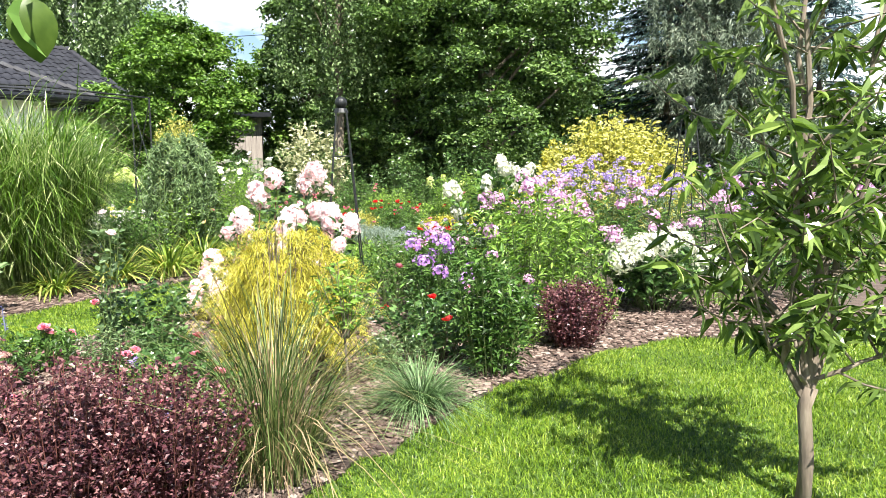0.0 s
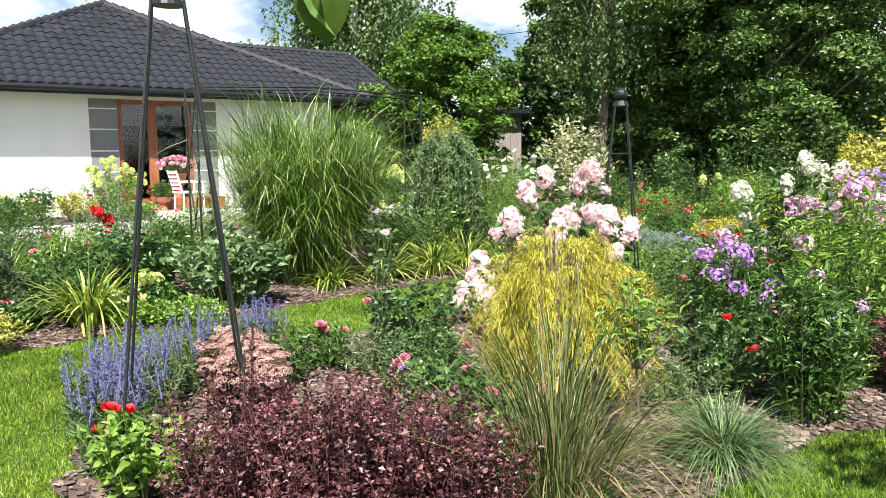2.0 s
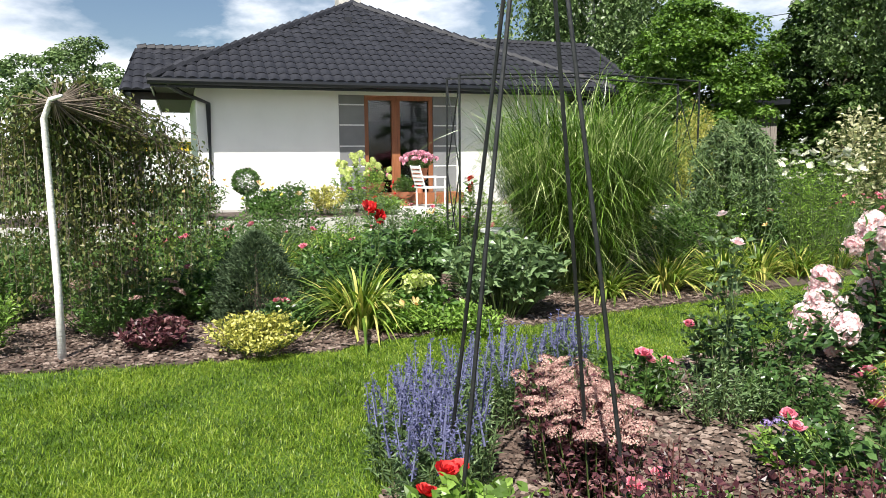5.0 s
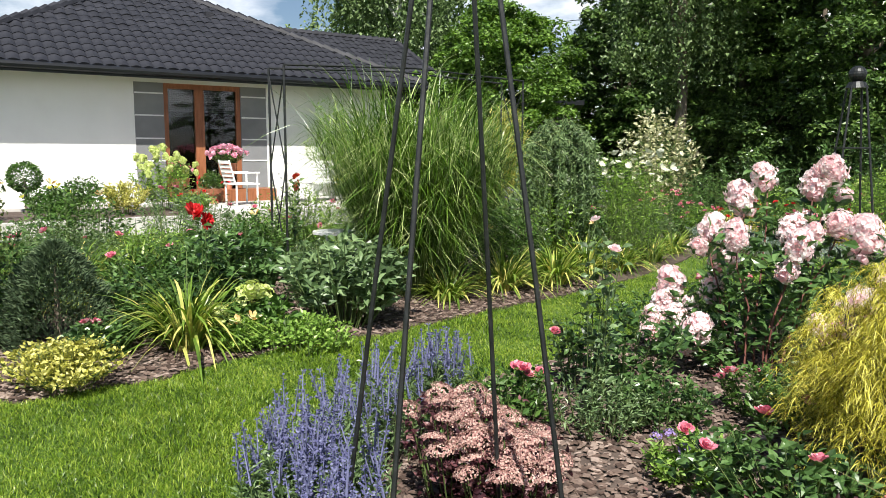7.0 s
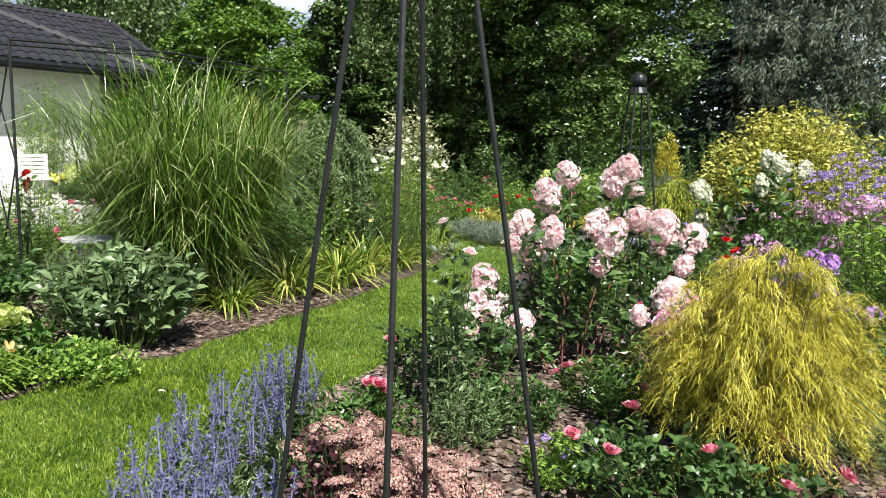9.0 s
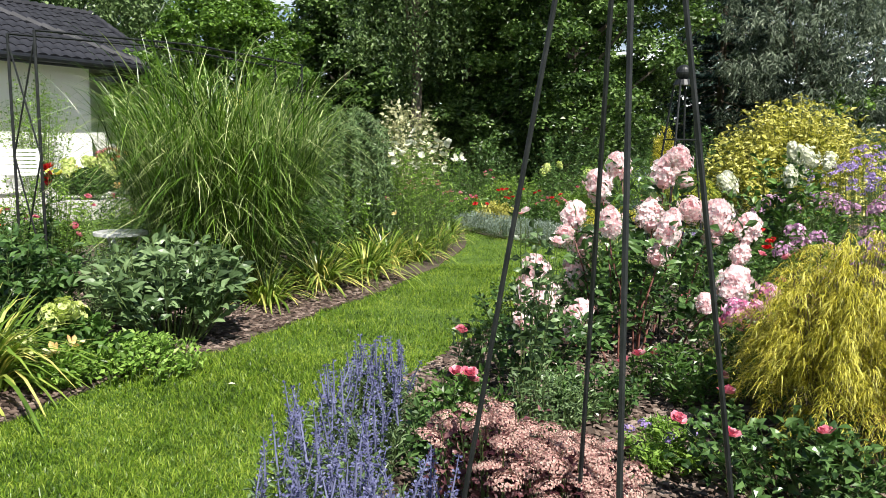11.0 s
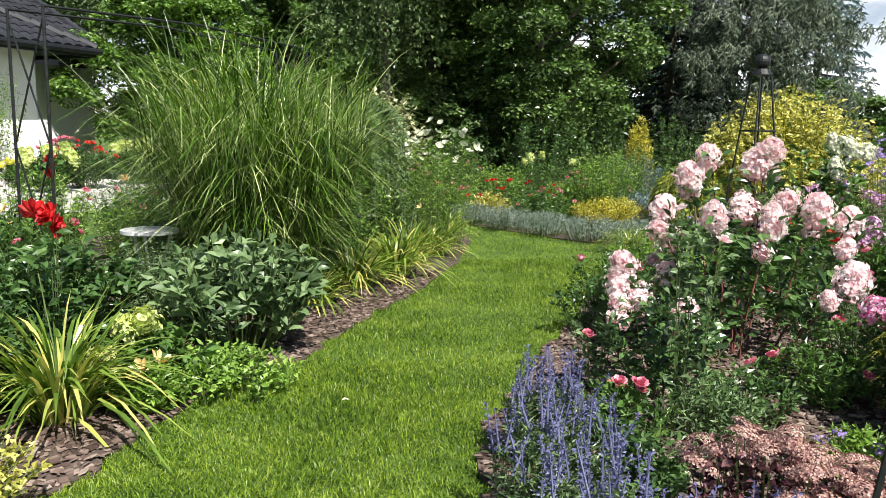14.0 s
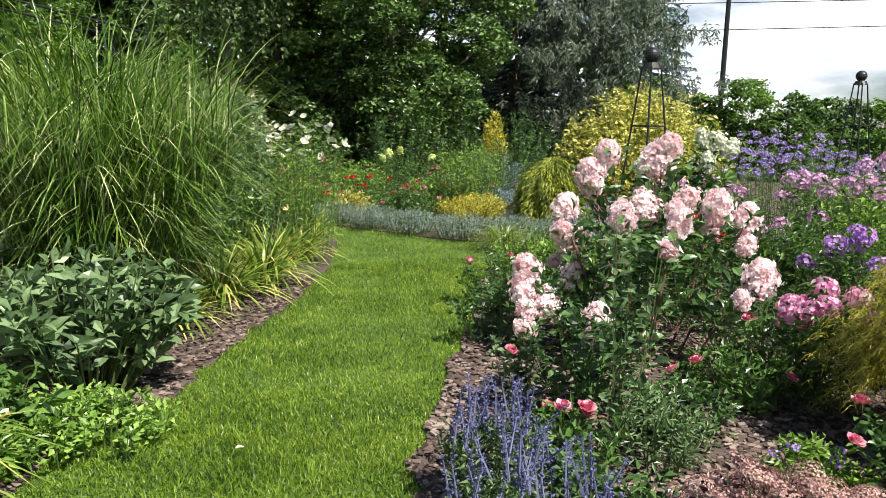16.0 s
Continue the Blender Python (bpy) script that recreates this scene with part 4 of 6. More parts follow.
L_SILVER = leaf_mat("silver_leaf", [(0.13, 0.18, 0.14), (0.2, 0.26, 0.21), (0.29, 0.34, 0.29)], 0.2, 0.6, 0.3, 3)
L_DRY = leaf_mat("brown_twig_leaf", [(0.1, 0.07, 0.035), (0.17, 0.12, 0.05), (0.12, 0.15, 0.045)], 0.25, 0.6, 0.3, 3)
P_PINKH = leaf_mat("pink_hydrangea", [(0.82, 0.56, 0.59), (0.86, 0.7, 0.71), (0.86, 0.79, 0.78), (0.86, 0.85, 0.82)], 0.45, 0.6, 0.2, 6, 1.0)
P_PURP = leaf_mat("purple_phlox", [(0.32, 0.14, 0.46), (0.45, 0.24, 0.58), (0.56, 0.4, 0.68)], 0.3, 0.6, 0.2, 9, 1.0)
P_PHLOX = leaf_mat("mauve_phlox", [(0.46, 0.22, 0.4), (0.59, 0.35, 0.52), (0.68, 0.5, 0.62)], 0.3, 0.6, 0.2, 9, 1.0)
P_WHITE = leaf_mat("white_petal", [(0.52, 0.55, 0.38), (0.66, 0.67, 0.54), (0.74, 0.74, 0.66)], 0.3, 0.6, 0.2, 9, 1.0)
P_LIMEH = leaf_mat("lime_hydrangea", [(0.46, 0.55, 0.14), (0.58, 0.65, 0.24), (0.68, 0.72, 0.38)], 0.3, 0.6, 0.2, 9, 1.0)
P_ROSE = leaf_mat("pink_rose", [(0.62, 0.12, 0.2), (0.72, 0.24, 0.31), (0.78, 0.42, 0.45)], 0.25, 0.5, 0.3, 12)
P_RED = leaf_mat("red_petal", [(0.4, 0.008, 0.012), (0.6, 0.025, 0.03), (0.68, 0.09, 0.08)], 0.25, 0.5, 0.3, 12)
P_BLUE = leaf_mat("blue_veronica", [(0.075, 0.075, 0.16), (0.13, 0.135, 0.27), (0.23, 0.245, 0.38)], 0.2, 0.6, 0.2, 9, 1.0)
P_SEDUM = leaf_mat("sedum_head", [(0.27, 0.13, 0.12), (0.47, 0.29, 0.25), (0.6, 0.46, 0.39)], 0.2, 0.7, 0.2, 9, 1.0)
P_ORANGE = leaf_mat("orange_lily", [(0.7, 0.3, 0.1), (0.78, 0.46, 0.2), (0.8, 0.6, 0.36)], 0.3, 0.5, 0.3, 9)
P_YELLOW = leaf_mat("yellow_petal", [(0.66, 0.52, 0.05), (0.76, 0.64, 0.12)], 0.3, 0.5, 0.3, 9)
P_VERB = leaf_mat("verbena_head", [(0.24, 0.17, 0.42), (0.36, 0.27, 0.54)], 0.25, 0.6, 0.2, 9)

L_STRAP = leaf_mat("strap_leaf", [(0.06, 0.12, 0.02), (0.12, 0.2, 0.03), (0.22, 0.3, 0.055), (0.45, 0.4, 0.13)], 0.3, 0.4, 0.45, 4)

PAN_PINK = [panicle(i, P_PINKH, 0.19, 0.082, 560, 0.03) for i in range(3)]
PAN_LIME = [panicle(5 + i, P_LIMEH, 0.13, 0.06, 110) for i in range(2)]
PAN_WHITE = [cluster(8 + i, P_WHITE, 0.12, 0.1, 200, 0.03) for i in range(2)]
HEAD_PURP = [cluster(11 + i, P_PURP, 0.062, 0.06, 44, 0.032) for i in range(2)]
HEAD_PHLOX = [cluster(14 + i, P_PHLOX, 0.066, 0.055, 44, 0.032) for i in range(2)]
HEAD_VERB = [cluster(17, P_VERB, 0.028, 0.018, 24, 0.013)]
HEAD_SEDUM = [cluster(19 + i, P_SEDUM, 0.056, 0.026, 330, 0.0082, 0.0) for i in range(2)]
ROSES = [bloom(21 + i, P_ROSE) for i in range(2)]
REDS = [bloom(24 + i, P_RED) for i in range(2)]
DAHLIA = [bloom(27, P_RED, 0.06, ((12, 1, 0.1), (11, 0.85, 0.4), (9, 0.65, 0.75), (6, 0.4, 1.1)), 0.4)]
SPIKES = [spike(31 + i, P_BLUE) for i in range(3)]
COSMOS = [star(35, P_WHITE, 0.04, 8, 0.25, 0.62)]
LILY = [star(36, P_ORANGE, 0.07, 6, 0.6, 0.4)]
YLILY = [star(37, P_YELLOW, 0.065, 6, 0.5, 0.45)]


def grass_clump(name, label, x, y, n, h, r0, mat, seed, lean=(0.05, 0.55), droop=(0, 0.35), width=0.008, segs=5, group="", arch=0.45, short=0.6):
    rng = R(seed)
    t = thing(name, label, "grass", x, y, 0, group)
    a = rng.uniform(0, 6.283, n)
    q = rng.uniform(0, 1, n) ** 0.6
    az = a + rng.normal(0, 0.5, n)
    base = np.stack([r0 * q * np.cos(a), r0 * q * np.sin(a), np.zeros(n)], 1)
    mb = Mesher()
    le = lean[0] + (lean[1] - lean[0]) * q * rng.uniform(0.4, 1.1, n)
    blades(mb, rng, base, az, h * rng.uniform(short, 1.08, n), np.clip(le, 0, 0.98), droop[0] + (droop[1] - droop[0]) * rng.uniform(0, 1, n) * (0.3 + q), width * rng.uniform(0.6, 1.2, n), segs, arch)
    part("foliage", mb, mat, t)
    return t


def bush(name, label, cat, x, y, rad, h, seed, mat, k=60, m=30, size=0.045, width=0.55, s0=0.25, form=LEAF2, low=0.45, r0=0.35, stem=0.004, heads=None, nheads=0, head="flower_head",
         hscale=(0.85, 1.15), stem_mat=None, spread=0.8, rise=0.35, twig=0.05, tilt=18, sx=1.0, sy=1.0, group="", hlabel="", lift=0.0, out=1.04, vary=(0.82, 1.06)):
    """Shrub or perennial of many leafy stems, with blossoms on some of the stem tips."""
    rng = R(seed)
    t = thing(name, label, cat, x, y, 0, group)
    foot, tip = stems_of(rng, k, rad * r0, rad, h, low, 0.55, 0, 0, sx, sy, vary)
    ml, ms = Mesher(), Mesher()
    leafy(ml, ms, rng, foot, tip, m, size, width, s0, form, spread, rise, stem, twig=twig)
    part("stem_mass", ms, stem_mat or STEM, t)
    part("foliage", ml, mat, t)
    if heads:
        pick = rng.choice(k, min(k, nheads), False)
        tips = foot[pick] + (tip[pick] - foot[pick]) * out
        mount(t, head, heads, rng, tips, hscale, tilt, lift, hlabel)
    return t


# ---- left bed ----
# tall silver grass: upright culms, each with long leaves that arch out and hang over
rng = R(41)
t = thing("silver_grass", "tall fountain of green silver grass with pale arching tips", "grass", -4.42, 8.3)
k, m = 680, 11
a = rng.uniform(0, 6.283, k)
q = rng.uniform(0, 1, k) ** 0.6
foot = np.stack([0.34 * q * np.cos(a), 0.34 * q * np.sin(a), np.zeros(k)], 1)
tall = 1.68 * rng.uniform(0.68, 1.05, k) * (1 - 0.2 * q)
lean = 0.03 + 0.5 * q * rng.uniform(0.6, 1.2, k)
tip = foot + np.stack([np.cos(a) * lean * tall, np.sin(a) * lean * tall, tall], 1)
ms = Mesher()
sticks(ms, foot, tip, 0.0035, 0.002, np.stack([-np.cos(a), -np.sin(a), 0 * a], 1) * (0.12 * lean * tall)[:, None])
part("stem_mass", ms, STEM, t)
ml = Mesher()
u = 0.12 + 0.88 * rng.uniform(0, 1, (k, m)) ** 0.8
base = (foot[:, None] + (tip - foot)[:, None] * u[..., None]).reshape(-1, 3)
base[:, :2] *= (1 - 0.25 * (u * (1 - u))).reshape(-1, 1)
n = k * m
az = np.repeat(a, m) + rng.normal(0, 0.95, n)
blades(ml, rng, base, az, rng.uniform(0.5, 1.08, n), rng.uniform(0.2, 0.78, n), rng.uniform(0.05, 0.95, n) ** 1.3, rng.uniform(0.0052, 0.0092, n), 7, 0.35)
part("foliage", ml, L_MISC, t)
DAYLILIES = []
for i, (x, y, h, n) in enumerate(((-5.1, 5.72, 0.74, 260), (-6.3, 6.6, 0.7, 200), (-3.65, 8.65, 0.62, 240), (-3.25, 9.2, 0.62, 240), (-3.05, 9.9, 0.6, 200), (-4.0, 8.0, 0.5, 160), (-2.75, 10.4, 0.55, 160), (-2.45, 11.3, 0.5, 150), (-2.25, 12.2, 0.5, 140), (-7.2, 7.6, 0.85, 220), (-6.9, 6.5, 0.8, 200))):
    t = grass_clump("daylily", "clump of arching strap-leaved daylily foliage", x, y, n, h, 0.12, L_STRAP, 50 + i, (0.2, 0.95), (0.1, 0.9), 0.02, 6, "daylily clumps")
    DAYLILIES.append(t)
for i, t in enumerate(DAYLILIES):
    for k in range(2):
        mb = Mesher()
        a = i * 1.3 + k * 2.2
        e = (math.cos(a) * 0.22, math.sin(a) * 0.22, 0.62 + 0.05 * k)
        tube(mb, [(0, 0, 0), (e[0] * 0.3, e[1] * 0.3, 0.36), e], (0.004, 0.0035, 0.0025), 5)
        st = part("flower_stalk", mb, STEM, t)
        if i in (2, 4) and k == 0:
            part("bloom", LILY[0], None, st, "faded orange lily flower", pose(*e, 50, 0, a * 57) @ Matrix.Scale(0.7, 4))
bush("variegated_shrub", "low mound with yellow-green variegated leaves", "shrub", -5.22, 4.75, 0.36, 0.28, 61, L_YELLOW, 130, 22, 0.032, 0.65, 0.3)
bush("variegated_shrub", "low mound with dark purple-red leaves", "shrub", -5.9, 4.45, 0.25, 0.22, 62, L_BERB, 70, 22, 0.05, 0.65, 0.3)
# dwarf spruce: dense cone
rng = R(63)
t = thing("dwarf_spruce", "dense cone-shaped dwarf spruce with grey-green needles", "conifer", -5.95, 5.42)
n = 9000
z = rng.uniform(0, 1, n) ** 0.9
a = rng.uniform(0, 6.283, n)
rr = 0.34 * (1 - z ** 2.4) ** 0.8 * (1 + 0.12 * np.sin(a * 5 + z * 20)) * rng.uniform(0.72, 1.05, n) + 0.01
p = np.stack([rr * np.cos(a), rr * np.sin(a), 0.03 + z * 0.72], 1)
mb = Mesher()
leaves(mb, rng, p, np.stack([np.cos(a), np.sin(a), 0.8 + 0 * a], 1), 0.04, 0.3, LEAF2, 0.5, 0.4)
part("foliage", mb, leaf_mat("dwarf_spruce_needle", [(0.04, 0.07, 0.035), (0.07, 0.11, 0.055), (0.11, 0.15, 0.08)], 0.15, 0.6, 0.3, 8), t)
mb = Mesher()
tube(mb, [(0, 0, -0.05), (0, 0, 0.62)], (0.03, 0.005), 6)
part("trunk", mb, BARK, t)
bush("lime_hydrangea", "hydrangea with lime-green flower heads", "hydrangea", -4.78, 6.1, 0.26, 0.34, 64, L_MID, 30, 22, 0.075, 0.6, 0.3, LEAF4, heads=PAN_LIME, nheads=5, hscale=(0.9, 1.15), tilt=30)
bush("mint_patch", "low spreading light green leafy ground cover", "ground cover", -4.45, 6.1, 0.45, 0.2, 65, L_LIME, 120, 16, 0.04, 0.6, 0.2, r0=0.9, sx=0.9, sy=0.8)
bush("dahlia_bush", "bushy dahlia with large grey-green leaves", "dahlia", -4.42, 6.75, 0.55, 0.72, 66, L_GREY, 60, 20, 0.105, 0.5, 0.3, LEAF4, stem=0.007)
bush("dahlia_bush", "bushy dark green dahlia without flowers", "dahlia", -5.45, 6.75, 0.5, 0.72, 67, L_DEEP, 80, 24, 0.08, 0.5, 0.2, LEAF4)
bush("rose_bush", "rose bush with a few pink flowers and dark leaves", "rose", -6.0, 7.2, 0.6, 0.66, 68, L_DEEP, 60, 24, 0.05, 0.6, 0.25, heads=ROSES, nheads=2, head="bloom")
bush("rose_bush", "rose bush with pink flowers and dark leaves", "rose", -6.9, 5.9, 0.6, 0.75, 69, L_DEEP, 60, 24, 0.05, 0.6, 0.25, heads=ROSES, nheads=6, head="bloom")
bush("rose_bush", "rose bush with pink flowers and dark leaves", "rose", -7.2, 5.0, 0.7, 0.65, 70, L_MID, 70, 24, 0.05, 0.6, 0.25, heads=ROSES, nheads=8, head="bloom")
bush("perennial_clump", "loose green perennials with pale pink spent flowers", "perennial", -6.6, 4.55, 0.55, 0.45, 71, L_MID, 80, 20, 0.05, 0.4, 0.2, heads=HEAD_SEDUM, nheads=10)

# weeping birch on a white stem
rng = R(72)
t = thing("weeping_birch", "small weeping birch on a crooked white stem", "tree", -6.15, 3.89)
mb = Mesher()
tube(mb, [(0, 0, -0.05), (-0.03, 0.02, 0.5), (-0.01, 0.0, 1.1), (-0.06, 0.02, 1.62), (0.02, 0.03, 1.74), (0.12, 0.05, 1.76)], (0.029, 0.025, 0.023, 0.022, 0.019, 0.011), 8)
part("trunk", mb, BIRCH, t, smooth=True)
ml, ms = Mesher(), Mesher()
k = 230
a = rng.uniform(0, 6.283, k)
ln = rng.uniform(0.12, 0.82, k)
cx, cy = -0.3, 0.5
for i in range(k):
    across, deep = math.cos(a[i]) * ln[i] * 0.95, math.sin(a[i]) * ln[i] * 0.45
    ex, ey = cx + across * 0.464 - deep * 0.886, cy + across * 0.886 + deep * 0.464
    zt = 1.72 + rng.uniform(-0.1, 0.18) - ln[i] * 0.25
    zb = rng.uniform(0.2, 1.0)
    p = np.array([(0.05, 0.04, 1.72), (ex * 0.55, ey * 0.55, zt + 0.06), (ex, ey, zt - 0.12), (ex * 1.05, ey * 1.05, (zt + zb) / 2), (ex * 1.05, ey * 1.03, zb)])
    tube(ms, p, np.linspace(0.005, 0.001, 5), 4)
    s = rng.uniform(0.2, 1, 64) * 4
    j = np.minimum(3, s.astype(int))
    q = p[j] + (p[j + 1] - p[j]) * (s - j)[:, None] + rng.normal(0, 0.035, (64, 3))
    leaves(ml, rng, q, rng.normal(0, 0.6, (64, 3)) + [0, 0, -0.8], 0.04, 0.6, LEAF2, 0.5, 0.3)
part("twig_mass", ms, BARK, t)
part("foliage", ml, leaf_mat("small_birch_leaf", [(0.045, 0.075, 0.02), (0.09, 0.125, 0.035), (0.17, 0.16, 0.06)], 0.3, 0.5, 0.4, 3), t)

# ---- island bed: foreground ----
for i, (x, y, r, h) in enumerate(((-1.0, 3.02, 0.3, 0.58), (-1.32, 2.85, 0.34, 0.64), (-1.74, 2.95, 0.32, 0.62), (-1.4, 3.25, 0.34, 0.58))):
    bush("purple_barberry", "low barberry bush with dark purple-red leaves", "barberry", x, y, r, h, 80 + i, L_BERB, 90, 92, 0.021, 0.7, 0.1, vary=(0.55, 1.14), low=0.6, r0=0.45, stem=0.003, stem_mat=STEM_RED, twig=0.04, group="barberry hedge")
bush("purple_barberry", "small round barberry with dark purple-red leaves", "barberry", 0.98, 5.7, 0.33, 0.5, 85, L_BERB, 110, 55, 0.026, 0.68, 0.1, low=0.5, r0=0.4, stem=0.003, stem_mat=STEM_RED, twig=0.04)
grass_clump("switch_grass", "upright clump of bronze-green switch grass", -0.70, 3.42, 900, 1.08, 0.17, L_BRONZE, 86, (0.05, 0.8), (0.02, 0.75), 0.0046, 7, arch=0.25, short=0.25)
grass_clump("oat_grass", "low tuft of fine blue-green grass", -0.10, 4.28, 950, 0.42, 0.09, L_BLUEG, 87, (0.3, 0.98), (0.1, 0.85), 0.0045, 6)
# golden thread cypress
rng = R(88)
t = thing("golden_cypress", "rounded golden thread-leaf cypress with drooping yellow sprays", "conifer", -0.94, 4.78)
k = 190
foot, tip = stems_of(rng, k, 0.12, 0.32, 1.04, 0.5, 0.5, vary=(0.62, 1.06))
ms, ml = Mesher(), Mesher()
tip[:, :2] *= (1 + 0.2 * np.sin(np.arctan2(tip[:, 1], tip[:, 0]) * 4 + tip[:, 2] * 9))[:, None]
sticks(ms, foot, tip, 0.006, 0.002)
# each shoot ends in arching sprays that hang in threads
m = 4
an = np.arctan2(tip[:, 1], tip[:, 0])[:, None] + rng.normal(0, 0.75, (k, m))
ln = rng.uniform(0.12, 0.3, (k, m))
q = 0.55 + 0.45 * rng.uniform(0, 1, (k, m))
b0 = foot[:, None] + (tip - foot)[:, None] * q[..., None]
w = 52
u = rng.uniform(0, 1, (k, m, w))
p = np.repeat(b0[:, :, None], w, 2)
p[..., 0] += np.cos(an)[..., None] * ln[..., None] * u
p[..., 1] += np.sin(an)[..., None] * ln[..., None] * u
p[..., 2] += ln[..., None] * (0.75 * u - 1.5 * u * u)
p = p.reshape(-1, 3) + rng.normal(0, 0.007, (k * m * w, 3))
p[:, 2] = np.maximum(p[:, 2], 0.08)
a = np.repeat(an.reshape(-1), w) + rng.normal(0, 0.6, len(p))
n = len(p)
blades(ml, rng, p, a, rng.uniform(0.03, 0.075, n), rng.uniform(0.4, 0.97, n), rng.uniform(0.6, 1.6, n), rng.uniform(0.0028, 0.005, n), 3)
part("twig_mass", ms, BARK, t)
part("foliage", ml, L_GOLD, t)
# pink panicle hydrangea
rng = R(89)
t = thing("panicle_hydrangea", "tall hydrangea with large pink and cream flower heads", "hydrangea", -1.45, 6.3)
HEADS = [(-1.53, 6.75, 1.15), (-1.4, 6.8, 1.28), (-1.14, 6.7, 1.24), (-1.04, 6.75, 1.33), (-1.58, 6.4, 0.95), (-1.25, 6.55, 0.97), (-0.97, 6.6, 1.05), (-0.87, 6.4, 0.96), (-0.74, 6.3, 0.91),
         (-1.63, 6.8, 0.70), (-1.72, 6.7, 0.54), (-1.93, 6.8, 0.56), (-2.0, 6.72, 0.44), (-1.93, 6.55, 0.38), (-1.8, 6.25, 0.36), (-0.99, 5.9, 0.61), (-1.25, 6.3, 0.9), (-1.75, 6.75, 0.95)]
tip = np.array(HEADS) - [-1.45, 6.3, 0.06]
k = len(tip)
foot = np.stack([tip[:, 0] * 0.35, tip[:, 1] * 0.35, np.zeros(k)], 1)
ml = Mesher()
for f0, t0 in zip(foot, tip):
    ms = Mesher()
    tube(ms, wobble(rng, f0, t0, 5, 0.03), np.linspace(0.008, 0.004, 5), 5)
    part("stem", ms, STEM_RED, t)
leafy(ml, None, rng, np.repeat(foot, 3, 0), np.repeat(tip, 3, 0) * rng.uniform(0.8, 1.02, (3 * k, 3)), 26, 0.085, 0.5, 0.2, LEAF4, twig=0.16)
part("foliage", ml, L_DEEP, t)
mount(t, "panicle", PAN_PINK, rng, tip - [0, 0, 0.06], (0.85, 1.1), 22)
mount(t, "panicle", PAN_PINK, rng, tip + rng.normal(0, 0.06, (k, 3)) - [0, 0, 0.1], (0.5, 0.75), 45)
# slender rose with single buds
bush("rose_bush", "slender tall rose bush with pale pink buds", "rose", -2.26, 5.28, 0.17, 1.08, 90, L_GREY, 7, 30, 0.055, 0.62, 0.1, LEAF4, low=0.55, heads=[bloom(71, P_PINKH, 0.04)], nheads=2, head="bloom", stem_mat=STEM)
bush("rose_bush", "small rose bush with one pink flower", "rose", -2.46, 5.9, 0.16, 0.46, 190, L_GREY, 7, 26, 0.05, 0.62, 0.1, LEAF4, low=0.6, heads=ROSES, nheads=1, head="bloom")
bush("rose_bush", "leafy rose bush with dark green leaves", "rose", -2.15, 5.75, 0.4, 0.5, 91, L_DEEP, 26, 26, 0.055, 0.62, 0.2, LEAF4, low=0.5)
bush("rose_bush", "low rose bush with coral-pink flowers", "rose", -1.35, 4.35, 0.5, 0.36, 92, L_DEEP, 50, 24, 0.05, 0.62, 0.2, LEAF4, low=0.5, heads=ROSES, nheads=8, head="bloom", out=1.1)
bush("rose_bush", "low rose bush with red flowers", "rose", -2.35, 3.15, 0.26, 0.4, 93, L_LIME, 26, 22, 0.055, 0.6, 0.2, LEAF4, low=0.5, heads=REDS, nheads=3, head="bloom", out=1.1)
bush("rose_bush", "low rose bush with red flowers", "rose", 0.0, 5.35, 0.5, 0.5, 94, L_DEEP, 45, 24, 0.055, 0.6, 0.2, LEAF4, low=0.5, heads=REDS, nheads=5, head="bloom", out=1.08)
# small standard tree
rng = R(95)
t = thing("standard_shrub", "small shrub on a thin bare stem", "shrub", -0.46, 3.98)
mb = Mesher()
tube(mb, [(0, 0, -0.05), (0.01, 0, 0.25), (-0.01, 0.01, 0.55)], (0.008, 0.007, 0.006), 6)
part("trunk", mb, BARK, t)
foot, tip = stems_of(rng, 24, 0.02, 0.2, 0.38, 0.3, 0.5)
foot[:, 2] += 0.5
tip[:, 2] += 0.5
ml, ms = Mesher(), Mesher()
leafy(ml, ms, rng, foot, tip, 14, 0.048, 0.42, 0.2, LEAF4, stem=0.003)
part("stem_mass", ms, BARK, t)
part("foliage", ml, L_LIME, t)
# phlox
bush("phlox_clump", "bushy green phlox with few pink flower heads", "phlox", 0.33, 5.0, 0.27, 0.8, 96, L_MID, 44, 36, 0.075, 0.3, 0.08, LEAF4, low=0.6, r0=0.5, heads=HEAD_PHLOX, nheads=3, hscale=(0.5, 0.7), rise=0.2)
bush("phlox_clump", "clump of phlox with purple flower heads", "phlox", 0.0, 6.15, 0.3, 0.74, 196, L_MID, 36, 30, 0.07, 0.3, 0.08, LEAF4, low=0.6, r0=0.5, heads=HEAD_PURP, nheads=11, rise=0.2)
bush("phlox_clump", "tall clump of phlox with mauve-pink flower heads", "phlox", 0.75, 6.35, 0.65, 1.15, 97, L_LIME, 70, 34, 0.075, 0.3, 0.1, LEAF4, low=0.6, r0=0.6, heads=HEAD_PHLOX, nheads=20, rise=0.2)
bush("phlox_clump", "tall clump of phlox with mauve-pink flower heads", "phlox", 0.05, 6.75, 0.35, 0.8, 98, L_MID, 44, 30, 0.075, 0.3, 0.1, LEAF4, low=0.6, r0=0.6, heads=HEAD_PHLOX, nheads=5, rise=0.2)
bush("phlox_clump", "tall clump of phlox with mauve-pink flower heads", "phlox", 1.6, 7.6, 0.7, 1.1, 99, L_MID, 60, 30, 0.075, 0.3, 0.1, LEAF4, low=0.6, r0=0.6, heads=HEAD_PHLOX, nheads=20, rise=0.2)
